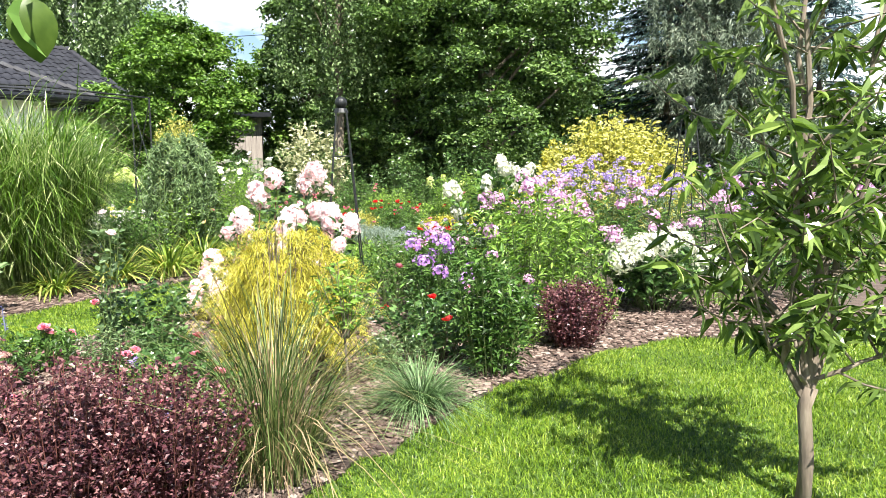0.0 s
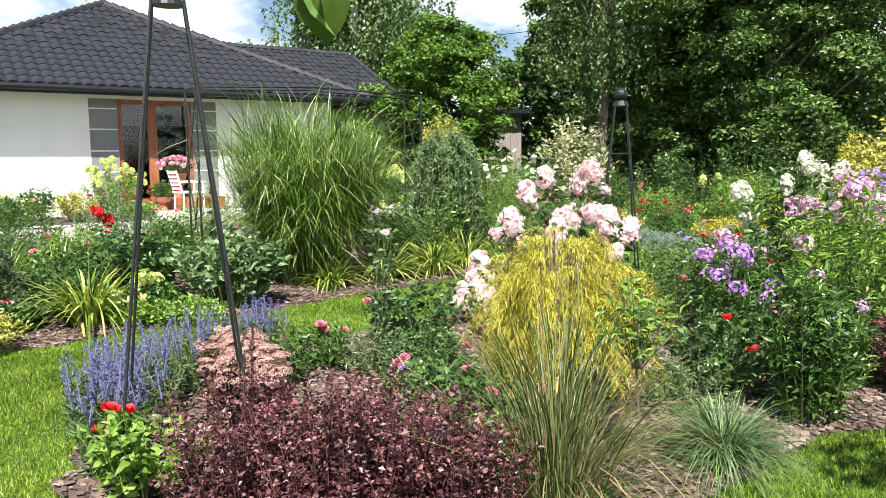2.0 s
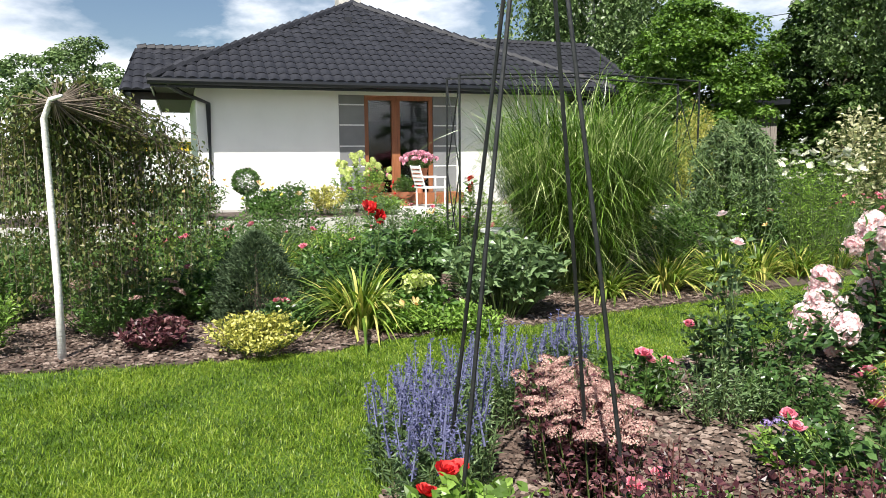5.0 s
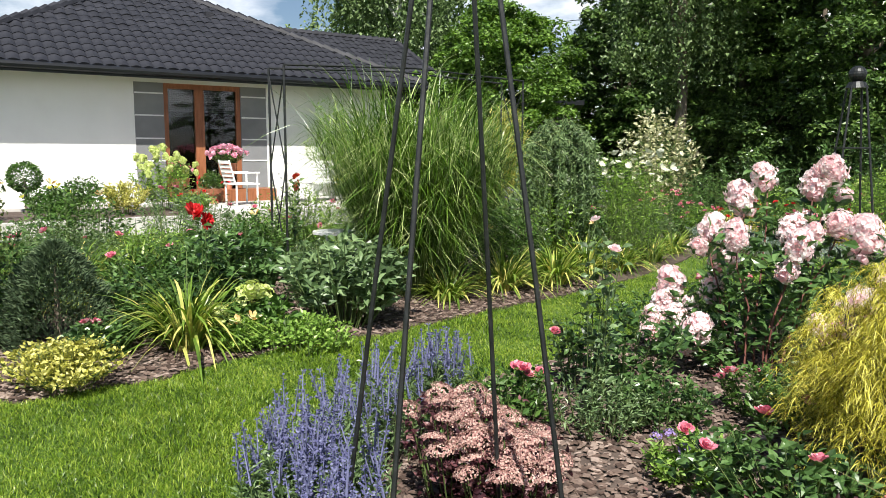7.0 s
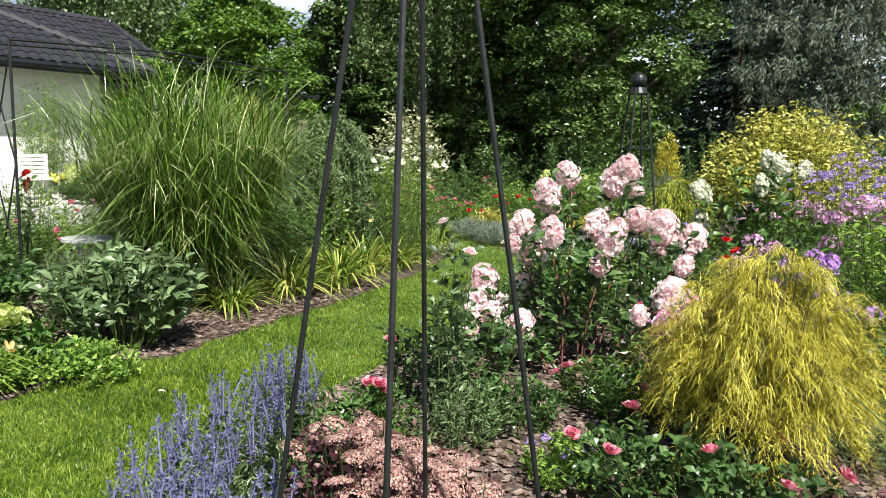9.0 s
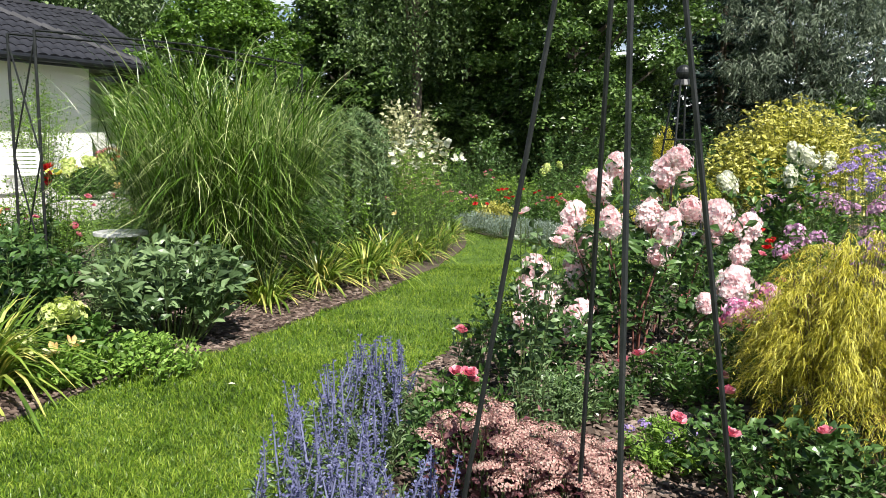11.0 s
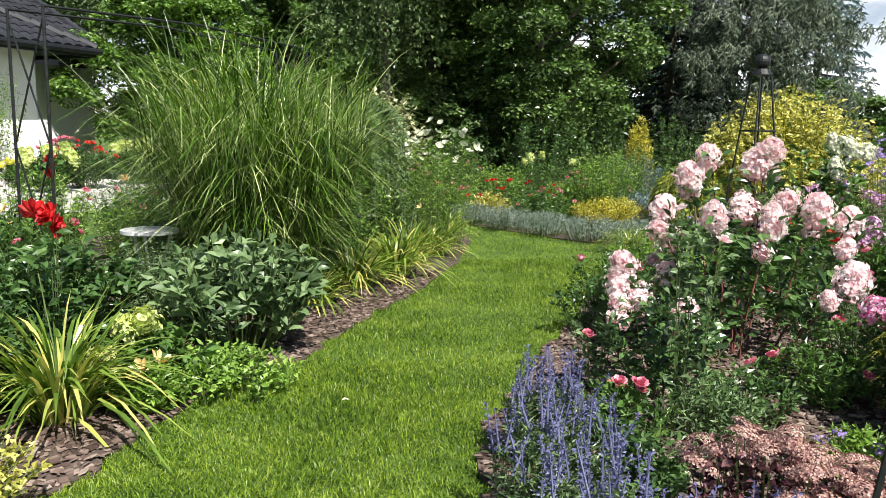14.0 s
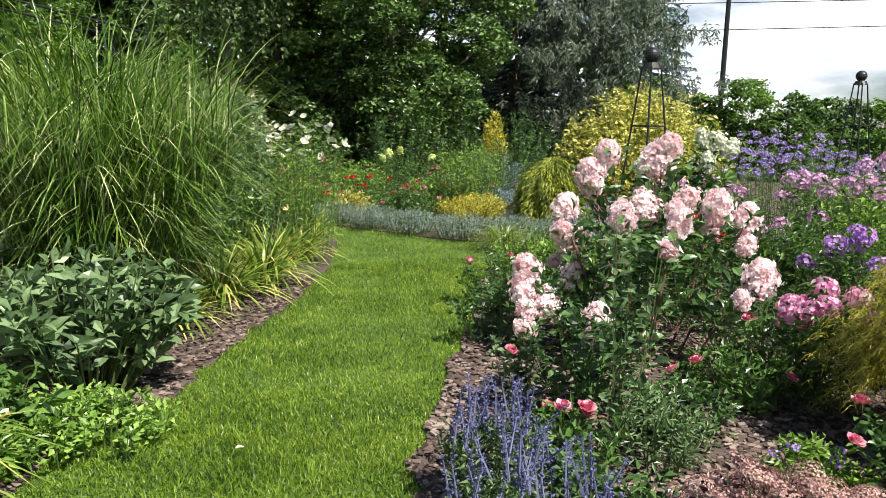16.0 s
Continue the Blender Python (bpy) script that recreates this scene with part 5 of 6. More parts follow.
bush("verbena_cloud", "airy stand of verbena with small violet flower heads", "verbena", 1.8, 8.6, 0.9, 1.3, 100, L_GREY, 160, 10, 0.05, 0.2, 0.1, low=0.7, r0=0.8, stem=0.003, heads=HEAD_VERB, nheads=150, hscale=(0.8, 1.6), group="verbena stand")
bush("white_hydrangea", "hydrangea covered in round creamy white flower heads", "hydrangea", 1.95, 7.0, 0.5, 0.66, 131, L_DEEP, 50, 22, 0.09, 0.6, 0.2, LEAF4, low=0.45, heads=PAN_WHITE, nheads=26, hscale=(0.8, 1.1), tilt=40)
bush("panicle_hydrangea", "tall hydrangea with creamy white flower heads", "hydrangea", 0.55, 8.4, 0.5, 1.3, 132, L_MID, 36, 22, 0.09, 0.5, 0.2, LEAF4, heads=[panicle(40, P_WHITE)], nheads=9, head="panicle", tilt=26)
# veronica and sedum round the near obelisk
for i, (x, y, r) in enumerate(((-3.12, 4.05, 0.24), (-3.08, 4.5, 0.24), (-2.98, 5.02, 0.18), (-2.85, 3.7, 0.18), (-3.06, 3.68, 0.17), (-2.72, 3.36, 0.15))):
    bush("veronica_clump", "clump of veronica with slim blue flower spikes", "veronica", x, y, r, 0.34, 140 + i, L_GREY, 75, 20, 0.045, 0.22, 0.08, low=0.75, r0=0.8, stem=0.0025, heads=SPIKES, nheads=30, head="flower_spike", tilt=12, rise=0.5, out=1.0, twig=0.02, group="veronica row")
for i, (x, y, r) in enumerate(((-2.54, 4.12, 0.25), (-2.33, 3.95, 0.2))):
    bush("sedum_clump", "mound of stonecrop with flat dusty pink flower heads", "stonecrop", x, y, r, 0.47 - 0.06 * i, 150 + i, L_BERB, 46, 26, 0.036, 0.6, 0.1, LEAF4, low=0.72, r0=0.6, stem=0.005, heads=HEAD_SEDUM, nheads=30, tilt=14, hscale=(0.7, 1.1))
# peach tree
rng = R(160)
L_PEACH = leaf_mat("peach_leaf", [(0.045, 0.08, 0.02), (0.09, 0.145, 0.032), (0.18, 0.245, 0.065)], 0.35, 0.35, 0.45, 3)
t = thing("peach_tree", "young peach tree with long drooping green leaves", "tree", 1.46, 3.15)
mb = Mesher()
tube(mb, [(0, 0, -0.05), (0.01, 0.0, 0.2), (0.0, 0.02, 0.4), (0.02, 0.02, 0.48)], (0.032, 0.027, 0.027, 0.03), 9)
part("trunk", mb, BARK, t, smooth=True)
ml = Mesher()
br = ((-0.2, 0.05, 1.1, 0.02), (-0.05, 0.05, 1.9, 0.022), (0.2, 0.02, 1.3, 0.018), (-0.3, -0.1, 2.5, 0.016), (0.35, 0.15, 2.2, 0.016), (0.05, 0.3, 2.6, 0.016), (-0.3, -0.1, 0.95, 0.01), (0.45, -0.1, 0.8, 0.01))
for j, (dx, dy, z1, rad) in enumerate(br):
    f0 = np.array([0.01, 0.02, 0.42 + 0.012 * j])
    pts = wobble(rng, f0, (dx, dy, z1), 6, 0.05)
    ms = Mesher()
    tube(ms, pts, np.linspace(rad, rad * 0.45, 6), 7)
    for i in range(13 if j < 6 else 6):
        s = rng.uniform(0.15, 1) * 5
        q = pts[min(4, int(s))] + (pts[min(4, int(s)) + 1] - pts[min(4, int(s))]) * (s - int(s)) if s < 5 else pts[5]
        a = rng.uniform(0, 6.283)
        l = rng.uniform(0.25, 0.6)
        e = q + np.array([math.cos(a) * l, math.sin(a) * l, rng.uniform(0.0, 0.45)])
        tw = wobble(rng, q, e, 4, 0.03)
        tube(ms, tw, np.linspace(0.006, 0.002, 4), 4)
        n = 19
        u = rng.uniform(0.15, 1, n) * 3
        k = np.minimum(2, u.astype(int))
        lp = tw[k] + (tw[k + 1] - tw[k]) * (u - k)[:, None]
        aa = rng.uniform(0, 6.283, n)
        leaves(ml, rng, lp, np.stack([np.cos(aa) * 0.7, np.sin(aa) * 0.7, rng.uniform(-0.9, 0.2, n)], 1), 0.12, 0.24, LEAF4, 0.5, 0.2)
    part("limb", ms, BARK, t)
part("foliage", ml, L_PEACH, t)

# ---- middle and far planting ----
bush("golden_shrub", "large rounded shrub with yellow-green leaves", "shrub", 2.75, 12.4, 1.42, 2.02, 170, L_YELLOW, 460, 34, 0.08, 0.5, 0.45, LEAF4, low=0.16, r0=0.35, stem=0.005, rise=0.1, twig=0.1)
rng = R(171)
for i, (x, y) in enumerate(((-1.7, 13.35), (-1.35, 12.75), (-0.95, 12.1), (-0.5, 11.5), (0.1, 11.2), (0.8, 11.1))):
    bush("lavender_mound", "grey-green mound of clipped lavender", "lavender", x, y, 0.42, 0.32, 172 + i, L_SILVER, 120, 20, 0.04, 0.22, 0.15, low=0.5, r0=0.7, rise=0.7, group="lavender edging")
bush("golden_mound", "low round golden evergreen shrub", "shrub", 0.15, 12.6, 0.6, 0.5, 180, L_GOLD, 200, 40, 0.03, 0.5, 0.3, low=0.45)
rng = R(181)
t = thing("dwarf_conifer", "compact dome-shaped conifer with green and gold drooping tips", "conifer", 1.0, 11.9)
n = 11000
z = rng.uniform(0, 1, n) ** 0.9
a = rng.uniform(0, 6.283, n)
rr = 0.46 * (1 - z ** 3.2) ** 0.6 * (1 + 0.1 * np.sin(a * 9 + z * 5)) * rng.uniform(0.75, 1.04, n) + 0.01
mb = Mesher()
leaves(mb, rng, np.stack([rr * np.cos(a), rr * np.sin(a), 0.04 + z], 1), np.stack([np.cos(a), np.sin(a), -0.9 + 0 * a], 1), 0.07, 0.22, LEAF2, 0.4, 0.3)
part("foliage", mb, leaf_mat("gold_tipped_needle", [(0.06, 0.1, 0.02), (0.15, 0.2, 0.03), (0.36, 0.36, 0.05)], 0.2, 0.55, 0.3, 3), t)
mb = Mesher()
tube(mb, [(0, 0, -0.05), (0, 0, 0.95)], (0.04, 0.01), 6)
part("trunk", mb, BARK, t)
grass_clump("golden_grass", "low fountain of pale yellow-green grass", -0.32, 10.6, 700, 0.5, 0.12, L_STRAP, 183, (0.3, 0.98), (0.2, 1.0), 0.007, 6)
bush("perennial_clump", "upright leafy light green perennials", "perennial", 0.35, 13.4, 0.55, 1.15, 184, L_LIME, 90, 34, 0.06, 0.3, 0.08, low=0.7, r0=0.7)
for i, (x, y, r, h, mt, hd, nh) in enumerate(((-2.9, 11.2, 0.6, 1.3, L_LIME, COSMOS, 26), (-3.5, 10.4, 0.5, 1.1, L_LIME, COSMOS, 14), (-2.4, 14.2, 0.8, 0.7, L_MID, ROSES, 20), (-1.0, 14.2, 0.9, 0.6, L_MID, REDS, 22), (0.4, 14.6, 0.9, 0.7, L_MID, ROSES, 16),
                                          (-0.2, 15.4, 0.8, 1.0, L_MID, PAN_LIME, 4), (1.3, 14.2, 0.8, 1.3, L_MID, None, 0), (-3.9, 12.6, 0.9, 1.0, L_GREY, HEAD_VERB, 30), (-4.8, 11.4, 0.7, 0.9, L_MID, YLILY, 10), (-5.6, 10.0, 0.7, 0.8, L_MID, ROSES, 8),
                                          (1.2, 9.2, 0.7, 0.9, L_MID, HEAD_PHLOX, 14), (3.2, 8.2, 0.8, 1.1, L_MID, HEAD_PHLOX, 18), (3.0, 9.4, 0.9, 1.2, L_GREY, HEAD_VERB, 60), (4.6, 9.2, 0.9, 1.0, L_MID, HEAD_PHLOX, 18), (-0.2, 7.6, 0.6, 0.7, L_MID, REDS, 8),
                                          (0.1, 8.9, 0.7, 0.7, L_GREY, HEAD_VERB, 30), (-1.0, 8.2, 0.5, 0.55, L_LIME, None, 0), (6.4, 10.2, 1.0, 1.2, L_DEEP, None, 0), (-6.9, 9.2, 0.8, 0.7, L_MID, ROSES, 8))):
    bush("perennial_clump", "leafy green garden perennials in full growth", "perennial", x, y, r, h, 200 + i, mt, 70, 26, 0.06, 0.4, 0.12, low=0.5, r0=0.6, heads=hd, nheads=nh)
bush("variegated_dogwood", "tall dogwood with cream-edged leaves", "shrub", -2.8, 16.8, 0.85, 2.2, 230, L_VAR, 55, 34, 0.11, 0.6, 0.15, LEAF4, low=0.4, r0=0.2, stem=0.008)
bush("golden_thuja", "narrow upright golden conifer", "conifer", -6.5, 19.0, 0.7, 2.5, 231, L_YELLOW, 120, 60, 0.08, 0.3, 0.1, low=0.2, rise=0.8)
bush("golden_thuja", "narrow upright golden conifer", "conifer", 2.4, 17.0, 0.32, 1.75, 232, L_GOLD, 110, 60, 0.08, 0.3, 0.1, low=0.2, rise=0.8)
for i in range(9):
    bush("understory_shrub", "dark green shrub below the trees", "shrub", -4.5 + i * 1.7, 17.6 + (i % 3) * 0.6, 1.0, 1.5 + 0.3 * (i % 2), 240 + i, L_DEEP, 60, 40, 0.08, 0.55, 0.1, low=0.4)

bush("blue_juniper", "spreading blue-grey juniper below the trees", "conifer", 1.7, 15.6, 0.8, 1.0, 260, L_BLUE, 90, 50, 0.06, 0.25, 0.1, low=0.35, rise=0.3)
for i, (x, y, r, h, mt, hd, nh) in enumerate(((-1.9, 14.2, 0.5, 0.55, L_LIME, ROSES, 6), (-1.4, 13.6, 0.32, 0.45, L_YELLOW, None, 0), (-0.7, 13.1, 0.5, 0.55, L_MID, ROSES, 8), (-0.1, 13.8, 0.5, 0.65, L_LIME, REDS, 4), (-1.0, 14.9, 0.6, 0.85, L_LIME, None, 0),
                                          (0.8, 13.4, 0.5, 0.5, L_BLUE, None, 0), (-1.8, 15.4, 0.7, 1.0, L_MID, ROSES, 8), (1.7, 13.2, 0.5, 0.8, L_MID, None, 0))):
    bush("border_perennial", ("light green perennials with small pink flowers", "low yellow-green leafy mound", "green perennials with pink flowers", "light green perennials with red flowers", "loose shrub with light green leaves", "low blue-grey spreading conifer", "leafy green perennials with pink flowers", "leafy dark green shrub")[i],
         "perennial", x, y, r, h, 500 + i, mt, 90, 30, 0.055, 0.4, 0.08, low=0.5, r0=0.6, heads=hd, nheads=nh, head="bloom")
bush("cosmos_stand", "airy tall cosmos with white daisy-like flowers", "cosmos", -2.6, 10.6, 0.5, 1.36, 520, L_LIME, 60, 26, 0.06, 0.12, 0.15, low=0.75, r0=0.6, stem=0.003, heads=COSMOS, nheads=26, head="bloom", hscale=(1.1, 1.5), tilt=45, out=1.06)
# weeping conifer
rng = R(261)
t = thing("weeping_conifer", "small weeping conifer with hanging green sprays", "conifer", -3.5, 10.5)
mb = Mesher()
tube(mb, wobble(rng, (0, 0, -0.05), (0.05, 0, 1.65), 6, 0.03), np.linspace(0.03, 0.012, 6), 7)
part("trunk", mb, BARK, t)
ml, ms = Mesher(), Mesher()
for i in range(120):
    an, ln = rng.uniform(0, 6.283), rng.uniform(0.1, 0.5)
    ex, ey, zt = math.cos(an) * ln, math.sin(an) * ln, rng.uniform(1.45, 1.78) - ln * 0.3
    p = np.array([(0.03, 0, 1.5), (ex * 0.6, ey * 0.6, zt + 0.08), (ex, ey, zt - 0.1), (ex * 1.08, ey * 1.08, zt * 0.6), (ex * 1.1, ey * 1.1, rng.uniform(0.35, 0.9))])
    tube(ms, p, np.linspace(0.005, 0.0015, 5), 4)
    u = rng.uniform(0.3, 1, 110) * 4
    j = np.minimum(3, u.astype(int))
    q = p[j] + (p[j + 1] - p[j]) * (u - j)[:, None]
    leaves(ml, rng, q, rng.normal(0, 0.7, (110, 3)) + [0, 0, -0.5], 0.07, 0.28, LEAF2, 0.5, 0.3)
part("twig_mass", ms, STEM, t)
part("foliage", ml, L_GREY, t)

# ---- fillers: the beds are closely planted ----
rng = R(300)
FILL = ((L_MID, 0.055, 0.45), (L_DEEP, 0.05, 0.6), (L_LIME, 0.05, 0.35), (L_GREY, 0.05, 0.3))
spots = ((-7.9, 4.2, 0.6, 0.6), (-7.6, 3.3, 0.6, 0.55), (-6.9, 3.5, 0.5, 0.5), (-8.8, 3.6, 0.7, 0.6), (-6.0, 6.5, 0.5, 0.6), (-5.6, 6.0, 0.4, 0.5), (-6.8, 7.4, 0.6, 0.65), (-7.4, 6.8, 0.6, 0.75), (-6.4, 8.4, 0.4, 0.65),
         (-4.9, 8.9, 0.5, 0.8), (-7.9, 6.0, 0.6, 0.75), (-5.0, 7.4, 0.45, 0.58), (-4.0, 9.6, 0.6, 0.8), (-3.4, 10.6, 0.5, 0.8), (-5.3, 9.2, 0.7, 0.9), (-2.8, 12.2, 0.6, 0.7), (-8.4, 5.2, 0.7, 0.7), (-9.6, 4.6, 0.8, 0.7), (-9.4, 3.0, 0.7, 0.6), (-7.2, 8.4, 0.6, 0.95), (-7.8, 7.4, 0.6, 0.95), (-8.4, 6.4, 0.6, 0.9), (-6.6, 9.6, 0.6, 0.95), (-5.9, 10.8, 0.6, 0.95), (-6.5, 5.3, 0.35, 0.4), (-5.5, 5.35, 0.2, 0.25), (-4.75, 5.85, 0.2, 0.2))
for i, (x, y, r, h) in enumerate(spots):
    mt, sz, wd = FILL[i % 4]
    hd = ((None, ROSES, LILY, None, ROSES, None)[i % 6])
    bush("perennial_clump", ("dense leafy green perennials", "leafy green perennials with pink flowers", "leafy perennials with orange lily flowers", "dense leafy green perennials", "leafy green perennials with pink flowers", "dense leafy green perennials")[i % 6],
         "perennial", x, y, r, h, 310 + i, mt, 90, 34, sz, wd, 0.06, low=0.5, r0=0.65, heads=hd, nheads=2, head="bloom", out=1.06)
low = ((-1.9, 5.35, 0.26, 0.26), (-1.4, 5.6, 0.28, 0.3), (-0.8, 6.1, 0.4, 0.5), (-1.75, 4.75, 0.2, 0.2), (-2.72, 4.72, 0.26, 0.26), (-2.6, 5.15, 0.26, 0.3), (-1.45, 3.75, 0.28, 0.3), (-1.05, 3.7, 0.25, 0.28), (-0.9, 3.95, 0.3, 0.22), (-1.9, 3.6, 0.3, 0.3), (-0.3, 5.0, 0.3, 0.28), (0.5, 5.7, 0.35, 0.4), (-1.2, 7.3, 0.5, 0.6),
       (-0.4, 6.9, 0.5, 0.65), (0.2, 7.0, 0.5, 0.8), (1.3, 6.6, 0.35, 0.4), (-2.0, 7.0, 0.35, 0.45), (-1.6, 7.9, 0.4, 0.45), (-0.9, 9.0, 0.45, 0.5), (2.6, 7.1, 0.5, 0.5), (3.6, 7.4, 0.5, 0.6), (-1.0, 5.65, 0.4, 0.45), (-2.2, 5.15, 0.28, 0.3))
for i, (x, y, r, h) in enumerate(low):
    mt, sz, wd = FILL[(i * 3 + 1) % 4]
    bush("border_plant", "low leafy plant filling the mulched bed", "perennial", x, y, r, h, 340 + i, mt, 40, 22, sz * 0.85, wd, 0.1, low=0.4, r0=0.6, heads=(None, ROSES, None, HEAD_VERB)[i % 4], nheads=4, head="bloom")
# pink phlox by the cypress
bush("phlox_clump", "phlox with bright pink flower heads", "phlox", -0.92, 5.45, 0.25, 0.62, 365, L_MID, 30, 26, 0.07, 0.3, 0.1, LEAF4, low=0.6, r0=0.6, heads=[cluster(60, leaf_mat("hot_pink_phlox", [(0.64, 0.17, 0.35), (0.74, 0.32, 0.47), (0.8, 0.5, 0.6)], 0.3, 0.6, 0.2, 9), 0.062, 0.05, 44, 0.032)], nheads=12)

# ---- planting along the house ----
def at_house(u, v):
    p = HOUSE @ Vector((u, v, 0))
    return p.x, p.y


def lift(ob, z):
    ob.location.z = z
    return ob


for i, (u, v, r, h, mt, hd, nh, nm, lb) in enumerate((
        (4.0, -1.6, 0.62, 0.95, L_LIME, PAN_LIME, 26, "lime_hydrangea", "hydrangea with large pale lime flower heads"),
        (3.2, -2.2, 0.5, 0.55, L_YELLOW, None, 0, "golden_shrub", "low yellow-leaved shrub beside the terrace"),
        (2.6, -1.5, 0.5, 0.6, L_MID, None, 0, "round_shrub", "rounded green shrub by the house wall"),
        (0.9, -2.4, 0.5, 0.7, L_MID, LILY, 9, "lily_clump", "daylilies with pale orange flowers"),
        (0.1, -2.0, 0.6, 0.75, L_DEEP, LILY, 10, "lily_clump", "daylilies with pale orange flowers"),
        (1.9, -2.6, 0.4, 0.5, L_MID, YLILY, 5, "lily_clump", "daylilies with yellow flowers"),
        (-1.2, -2.0, 0.7, 0.8, L_MID, LILY, 6, "lily_clump", "daylilies with pale orange flowers"),
        (-2.8, -2.0, 0.8, 0.8, L_DEEP, None, 0, "round_shrub", "rounded green shrub by the house wall"),
        (-4.2, -2.0, 0.8, 0.9, L_MID, None, 0, "round_shrub", "rounded green shrub by the house wall"),
        (4.2, -2.8, 0.4, 0.35, L_LIME, REDS, 5, "border_plant", "low border plant with red flowers"))):
    x, y = at_house(u, v)
    lift(bush(nm, lb, "shrub", x, y, r, h, 380 + i, mt, 60, 26, 0.07, 0.45, 0.15, low=0.45, r0=0.4, heads=hd, nheads=nh, hscale=(0.8, 1.1), out=1.12), BASE - 0.04)
# clipped ball on a stem
x, y = at_house(1.75, -1.1)
rng = R(395)
t = thing("topiary_ball", "clipped green box ball on a short stem", "topiary", x, y, BASE - 0.04)
p, d = dome_pts(rng, 2600, 0.27, 0.27, 0.25, -1)
mb = Mesher()
leaves(mb, rng, p * rng.uniform(0.8, 1.05, (2600, 1)) + [0, 0, 0.62], d, 0.045, 0.6, LEAF2, 0.5, 0.5)
part("foliage", mb, L_MID, t)
mb = Mesher()
tube(mb, [(0, 0, -0.05), (0, 0, 0.6)], 0.02, 6)
part("trunk", mb, BARK, t)


def garden_chair(u, v, rz):
    """White slatted garden armchair."""
    p = HOUSE @ Vector((u, v, BASE))
    t = thing("garden_chair", "white slatted garden chair on the terrace", "chair", p.x, p.y, p.z, "terrace chairs", rz=rz)
    for x, y, h in ((-0.24, -0.22, 0.62), (0.24, -0.22, 0.62), (-0.24, 0.22, 0.42), (0.24, 0.22, 0.42)):
        mb = Mesher()
        tube(mb, [(x, y, 0), (x, y, h)], 0.02, 6)
        part("leg", mb, WHITE, t)
    mb = Mesher()
    box(mb, -0.27, -0.26, 0.4, 0.27, 0.26, 0.43)
    part("seat", mb, WHITE, t)
    for x in (-0.26, 0.26):
        mb = Mesher()
        box(mb, x - 0.025, -0.26, 0.62, x + 0.025, 0.26, 0.65)
        part("armrest", mb, WHITE, t)
        mb = Mesher()
        tube(mb, [(x * 0.92, 0.24, 0.43), (x * 0.92, 0.36, 0.88)], 0.018, 6)
        part("back_post", mb, WHITE, t)
    for k in range(5):
        mb = Mesher()
        yy = 0.255 + 0.022 * k
        box(mb, -0.23, yy, 0.47 + 0.085 * k, 0.23, yy + 0.02, 0.53 + 0.085 * k)
        part("slat", mb, WHITE, t)
    return t


garden_chair(5.5, -1.6, 150)
garden_chair(6.7, -1.5, 75)
# garden bench by the wall
p = HOUSE @ Vector((7.2, -1.3, BASE))
t = thing("garden_bench", "white slatted garden bench on the terrace", "bench", p.x, p.y, p.z, rz=54)
for k in range(6):
    mb = Mesher()
    box(mb, -0.58, 0.25, 0.42 + 0.075 * k, 0.58, 0.275, 0.475 + 0.075 * k)
    part("slat", mb, WHITE, t)
for x in (-0.55, 0.5):
    mb = Mesher()
    box(mb, x, -0.25, 0, x + 0.05, -0.2, 0.42)
    box(mb, x, 0.2, 0, x + 0.05, 0.248, 0.86)
    part("leg", mb, WHITE, t)
mb = Mesher()
box(mb, -0.58, -0.25, 0.38, 0.58, 0.248, 0.41)
part("seat", mb, WHITE, t)
# flower stand with pink petunias
CLAY = solid_mat("terracotta", [(0.35, 0.13, 0.07), (0.48, 0.2, 0.11)], 0.8, scale=6, bump=0.15)
PETUNIA = [bloom(73, leaf_mat("pink_petunia", [(0.62, 0.2, 0.32), (0.74, 0.38, 0.48), (0.8, 0.58, 0.62)], 0.3, 0.6, 0.2, 9, 1.0), 0.05, ((7, 1.0, 0.3), (5, 0.5, 0.7)))]
for u, v, h, hd, lb, nh in ((5.62, -0.4, 0.8, PETUNIA, "tall stand overflowing with pink petunias", 80), (4.6, -0.5, 0.5, ROSES, "terracotta pot of pink geraniums", 12), (5.1, -1.0, 0.3, REDS, "terracotta pot of red geraniums", 5)):
    p = HOUSE @ Vector((u, v, BASE))
    t = thing("flower_pot", lb, "flower pot", p.x, p.y, p.z)
    mb = Mesher()
    tube(mb, [(0, 0, 0), (0, 0, h * 0.55), (0, 0, h * 0.7), (0, 0, h)], (0.12, 0.06, 0.16, 0.2), 14)
    part("pot", mb, CLAY, t)
    rng = R(int(h * 100))
    foot, tip = stems_of(rng, 80, 0.15, 0.42 if nh > 50 else 0.3, 0.36, 0.2, 0.5)
    foot[:, 2] += h - 0.02
    tip[:, 2] += h - 0.02
    ml, ms = Mesher(), Mesher()
    leafy(ml, ms, rng, foot, tip, 14, 0.05, 0.6, 0.2)
    part("stem_mass", ms, STEM, t)
    part("foliage", ml, L_MID, t)
    mount(t, "bloom", hd, rng, tip[:nh] * [1.05, 1.05, 1.02], (1.0, 1.5), 40)

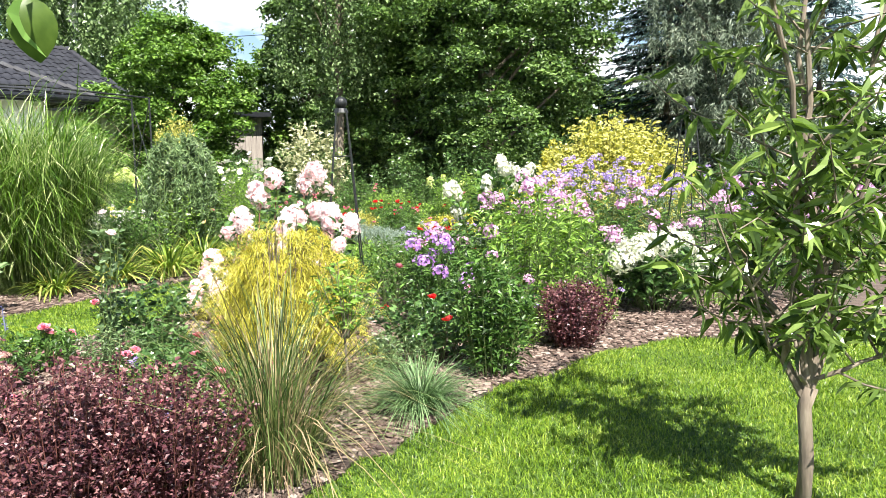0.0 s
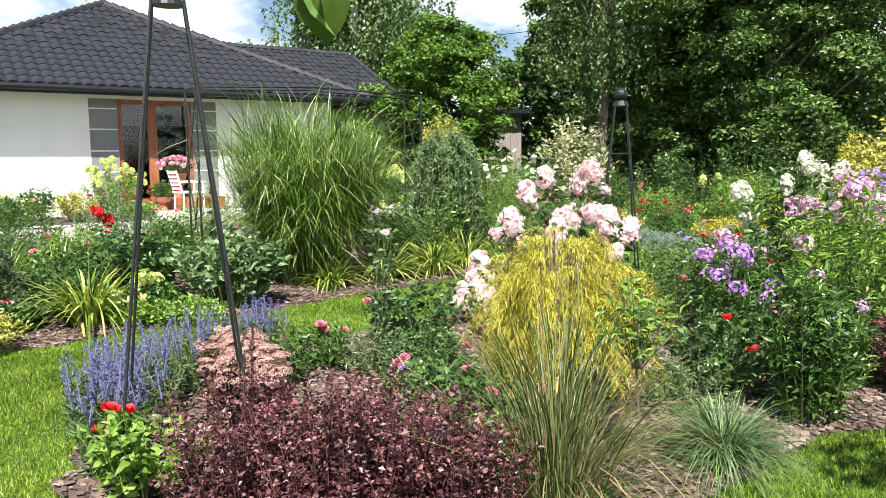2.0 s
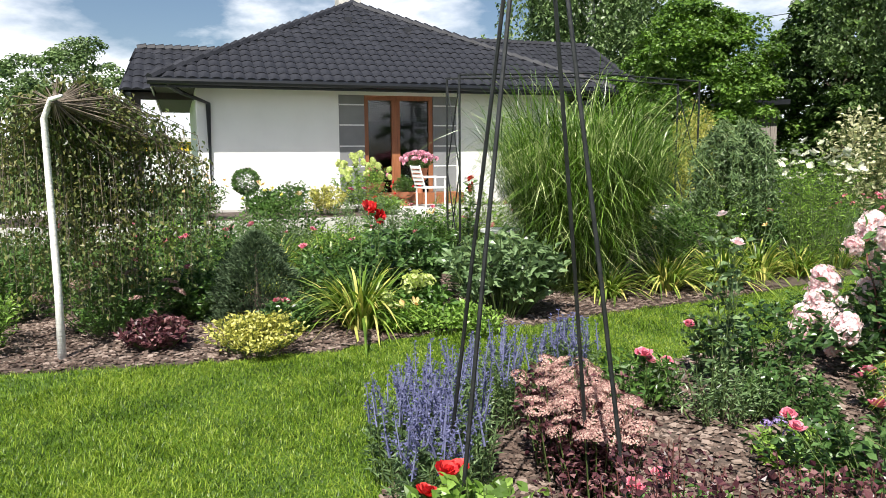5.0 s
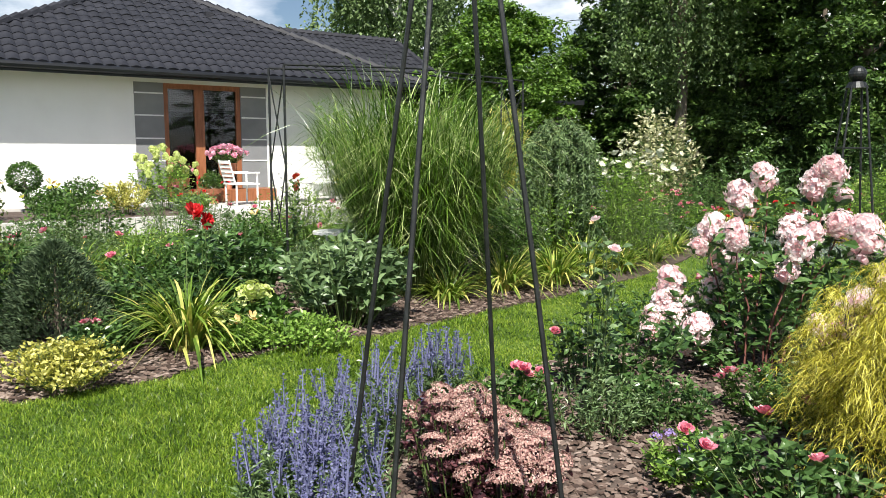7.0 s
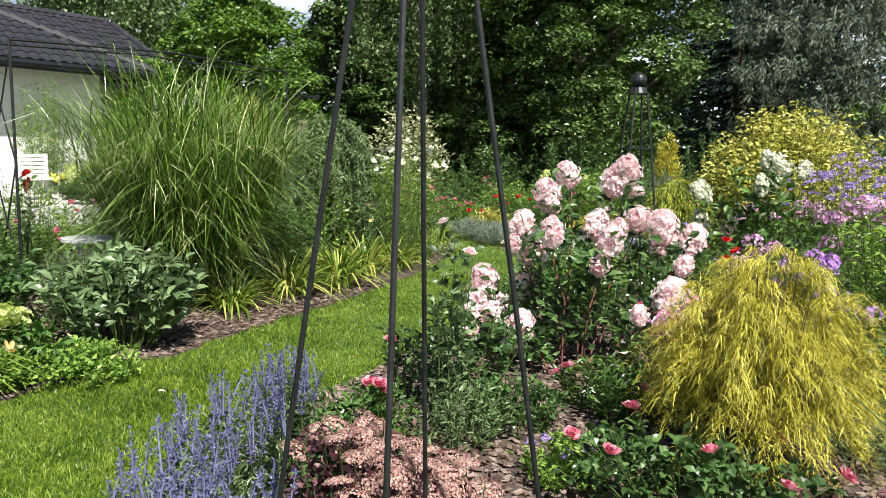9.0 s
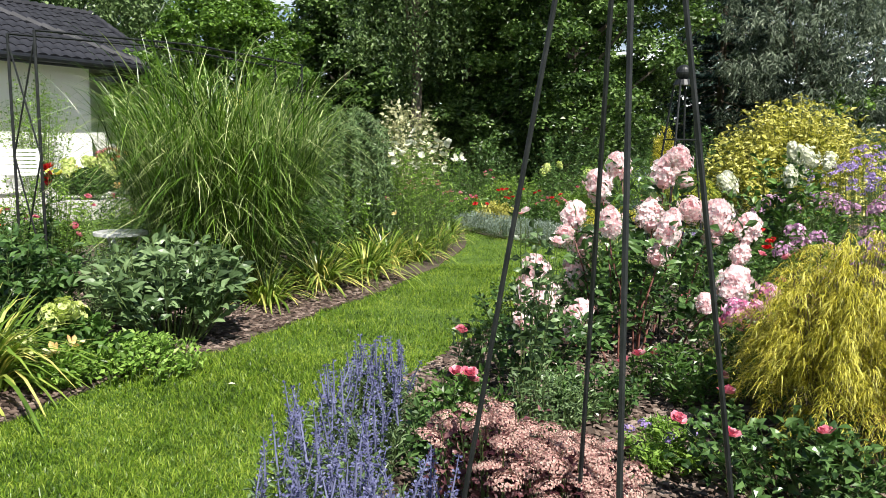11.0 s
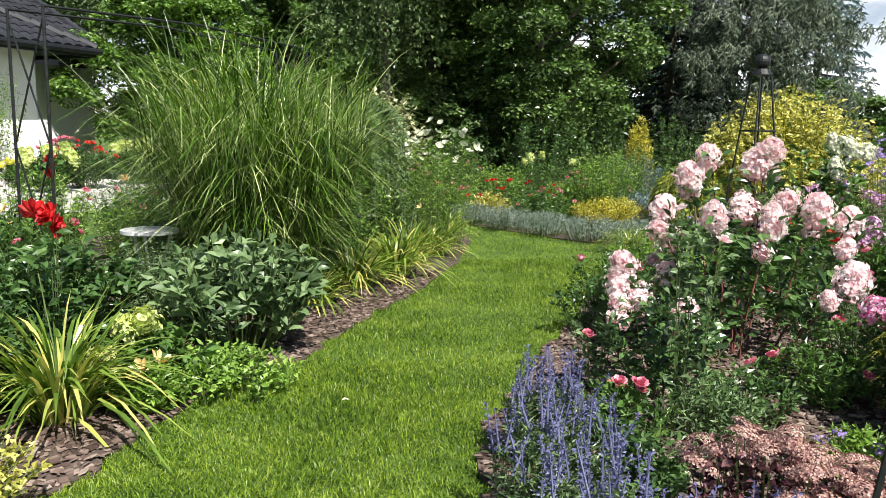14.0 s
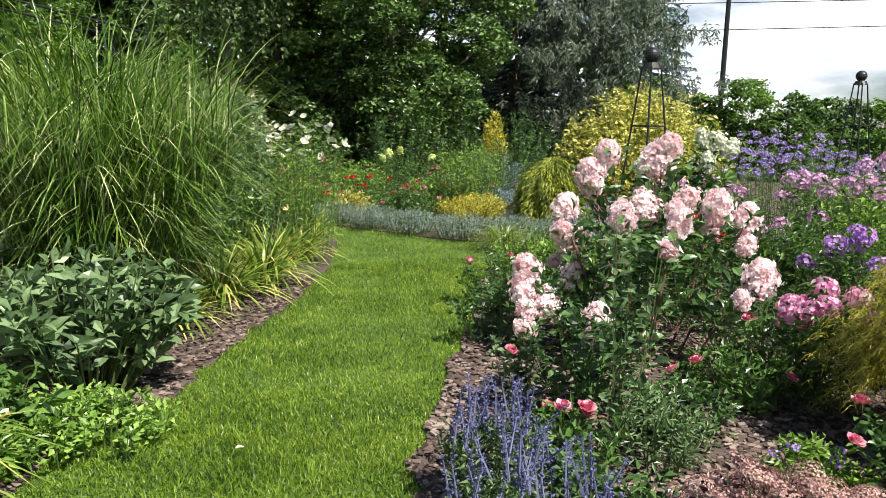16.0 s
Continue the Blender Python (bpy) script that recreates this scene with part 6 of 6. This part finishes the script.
# small white table among the plants
t = thing("garden_table", "small white metal table standing among the plants", "table", -5.2, 8.05, 0, rz=30)
mb = Mesher()
tube(mb, [(0, 0, 0.58), (0, 0, 0.605)], 0.21, 24)
part("tabletop", mb, WHITE, t)
for k in range(3):
    a = k * 2.094
    mb = Mesher()
    tube(mb, [(math.cos(a) * 0.18, math.sin(a) * 0.18, 0), (math.cos(a) * 0.08, math.sin(a) * 0.08, 0.3), (math.cos(a) * 0.16, math.sin(a) * 0.16, 0.58)], 0.012, 6)
    part("leg", mb, WHITE, t)

TWIG = (-0.89, 2.0, 1.78)
# fruit tree behind the walker whose twig hangs into view
t = thing("apple_tree", "apple tree with a low overhanging leafy twig", "tree", -1.75, -0.9)
rng = R(401)
mb = Mesher()
tube(mb, wobble(rng, (0, 0, -0.1), (0.1, 0.1, 2.3), 6, 0.03), np.linspace(0.09, 0.05, 6), 9)
part("trunk", mb, BARK, t, smooth=True)
ml = Mesher()
for k in range(9):
    a = radians(60 + k * 41)
    ln = rng.uniform(0.9, 1.5)
    e = np.array([math.cos(a) * ln, math.sin(a) * ln, rng.uniform(2.5, 3.2)])
    tw = wobble(rng, (0.05, 0.05, 1.8 + 0.05 * k), e, 5, 0.05)
    mb = Mesher()
    tube(mb, tw, np.linspace(0.035, 0.008, 5), 6)
    part("limb", mb, BARK, t)
    n = 170
    pp = tw[rng.randint(1, 5, n)] + rng.normal(0, 0.22, (n, 3))
    leaves(ml, rng, pp, rng.normal(0, 1, (n, 3)) + [0, 0, -0.5], 0.085, 0.55, LEAF4, 0.6, 0.3)
tip = np.array([TWIG[0] + 1.75, TWIG[1] + 0.9, TWIG[2]])
tw = wobble(rng, (0.08, 0.08, 2.2), tip, 7, 0.03)
tw[1:5, 2] += 0.12
mb = Mesher()
tube(mb, tw, np.linspace(0.02, 0.003, 7), 6)
part("limb", mb, BARK, t)
leaves(ml, rng, np.array([tip, tip + [0.12, 0.05, 0.05], tip + [-0.05, -0.06, 0.06], tip + [0.04, -0.1, 0.08]]), np.array([[0.0, 0.05, -1], [0.5, 0.1, -0.3], [-0.6, 0, -0.2], [0.3, -0.5, 0.1]]), 0.13, 0.75, LEAF4, 0.1, 0.05)
# low hanging leaf; its shade is put into a darker green than the rest
mo = Mesher()
mo.many(OVAL[0], OVAL[1], np.array([tip + [0.01, 0.0, -0.03]]), axes_of(np.array([[0.05, 0.0, -1.0]]), np.array([[0.25, -1.0, 0.1]])), np.array([[0.105, 0.14, 0.14]]))
part("leaf", mo, leaf_mat("shaded_apple_leaf", [(0.03, 0.055, 0.01), (0.055, 0.095, 0.016), (0.09, 0.14, 0.025)], 0.2, 0.5, 0.3, 30, 1.0), t, "large oval green leaf, coloured dark as in shade", smooth=True)
part("foliage", ml, L_MID, t)

# dahlias with large red heads
bush("dahlia_plant", "dahlia on tall stems with large red flowers", "dahlia", -5.25, 6.12, 0.07, 0.97, 410, L_DEEP, 4, 16, 0.08, 0.5, 0.15, LEAF4, heads=DAHLIA, nheads=3, head="bloom", hscale=(1.1, 1.4), tilt=45, low=0.9, vary=(0.86, 1.0))
bush("dahlia_plant", "dahlia on tall stems with large red flowers", "dahlia", -6.2, 9.0, 0.08, 1.1, 411, L_DEEP, 5, 16, 0.08, 0.5, 0.15, LEAF4, heads=DAHLIA, nheads=2, head="bloom", hscale=(1.1, 1.4), tilt=45, low=0.9, vary=(0.9, 1.0))
for i, (u, v, r, h, mt, hd, nh, nm, lb) in enumerate((
        (8.35, 0.0, 0.75, 2.3, L_LIME, None, 0, "pale_shrub", "tall airy light green shrub by the house wall"),
        (8.0, -1.6, 0.42, 0.45, L_MID, YLILY, 26, "marigold_patch", "low patch of bright yellow flowers"),
        (7.6, -2.9, 0.45, 0.6, L_MID, PAN_LIME, 10, "lime_hydrangea", "hydrangea with large pale lime flower heads"),
        (8.5, -2.6, 0.5, 0.75, L_DEEP, REDS, 16, "rose_bush", "rose bush with red flowers by the terrace"),
        (9.1, -1.2, 0.5, 0.75, L_DEEP, ROSES, 20, "rose_bush", "rose bush with pink flowers by the terrace"),
        (9.8, -2.4, 0.6, 0.7, L_MID, PAN_LIME, 12, "lime_hydrangea", "hydrangea with large pale lime flower heads"),
        (12.2, -0.5, 0.7, 1.1, L_DEEP, None, 0, "round_shrub", "rounded dark green shrub beside the house"),
        (13.0, 0.8, 0.8, 1.5, L_DEEP, None, 0, "round_shrub", "rounded dark green shrub beside the house"))):
    x, y = at_house(u, v)
    lift(bush(nm, lb, "shrub", x, y, r, h, 420 + i, mt, 80, 30, 0.07, 0.45, 0.15, low=0.45, r0=0.4, heads=hd, nheads=nh, hscale=(1.2, 1.7), out=1.1), BASE if u < 10.2 else 0.0)
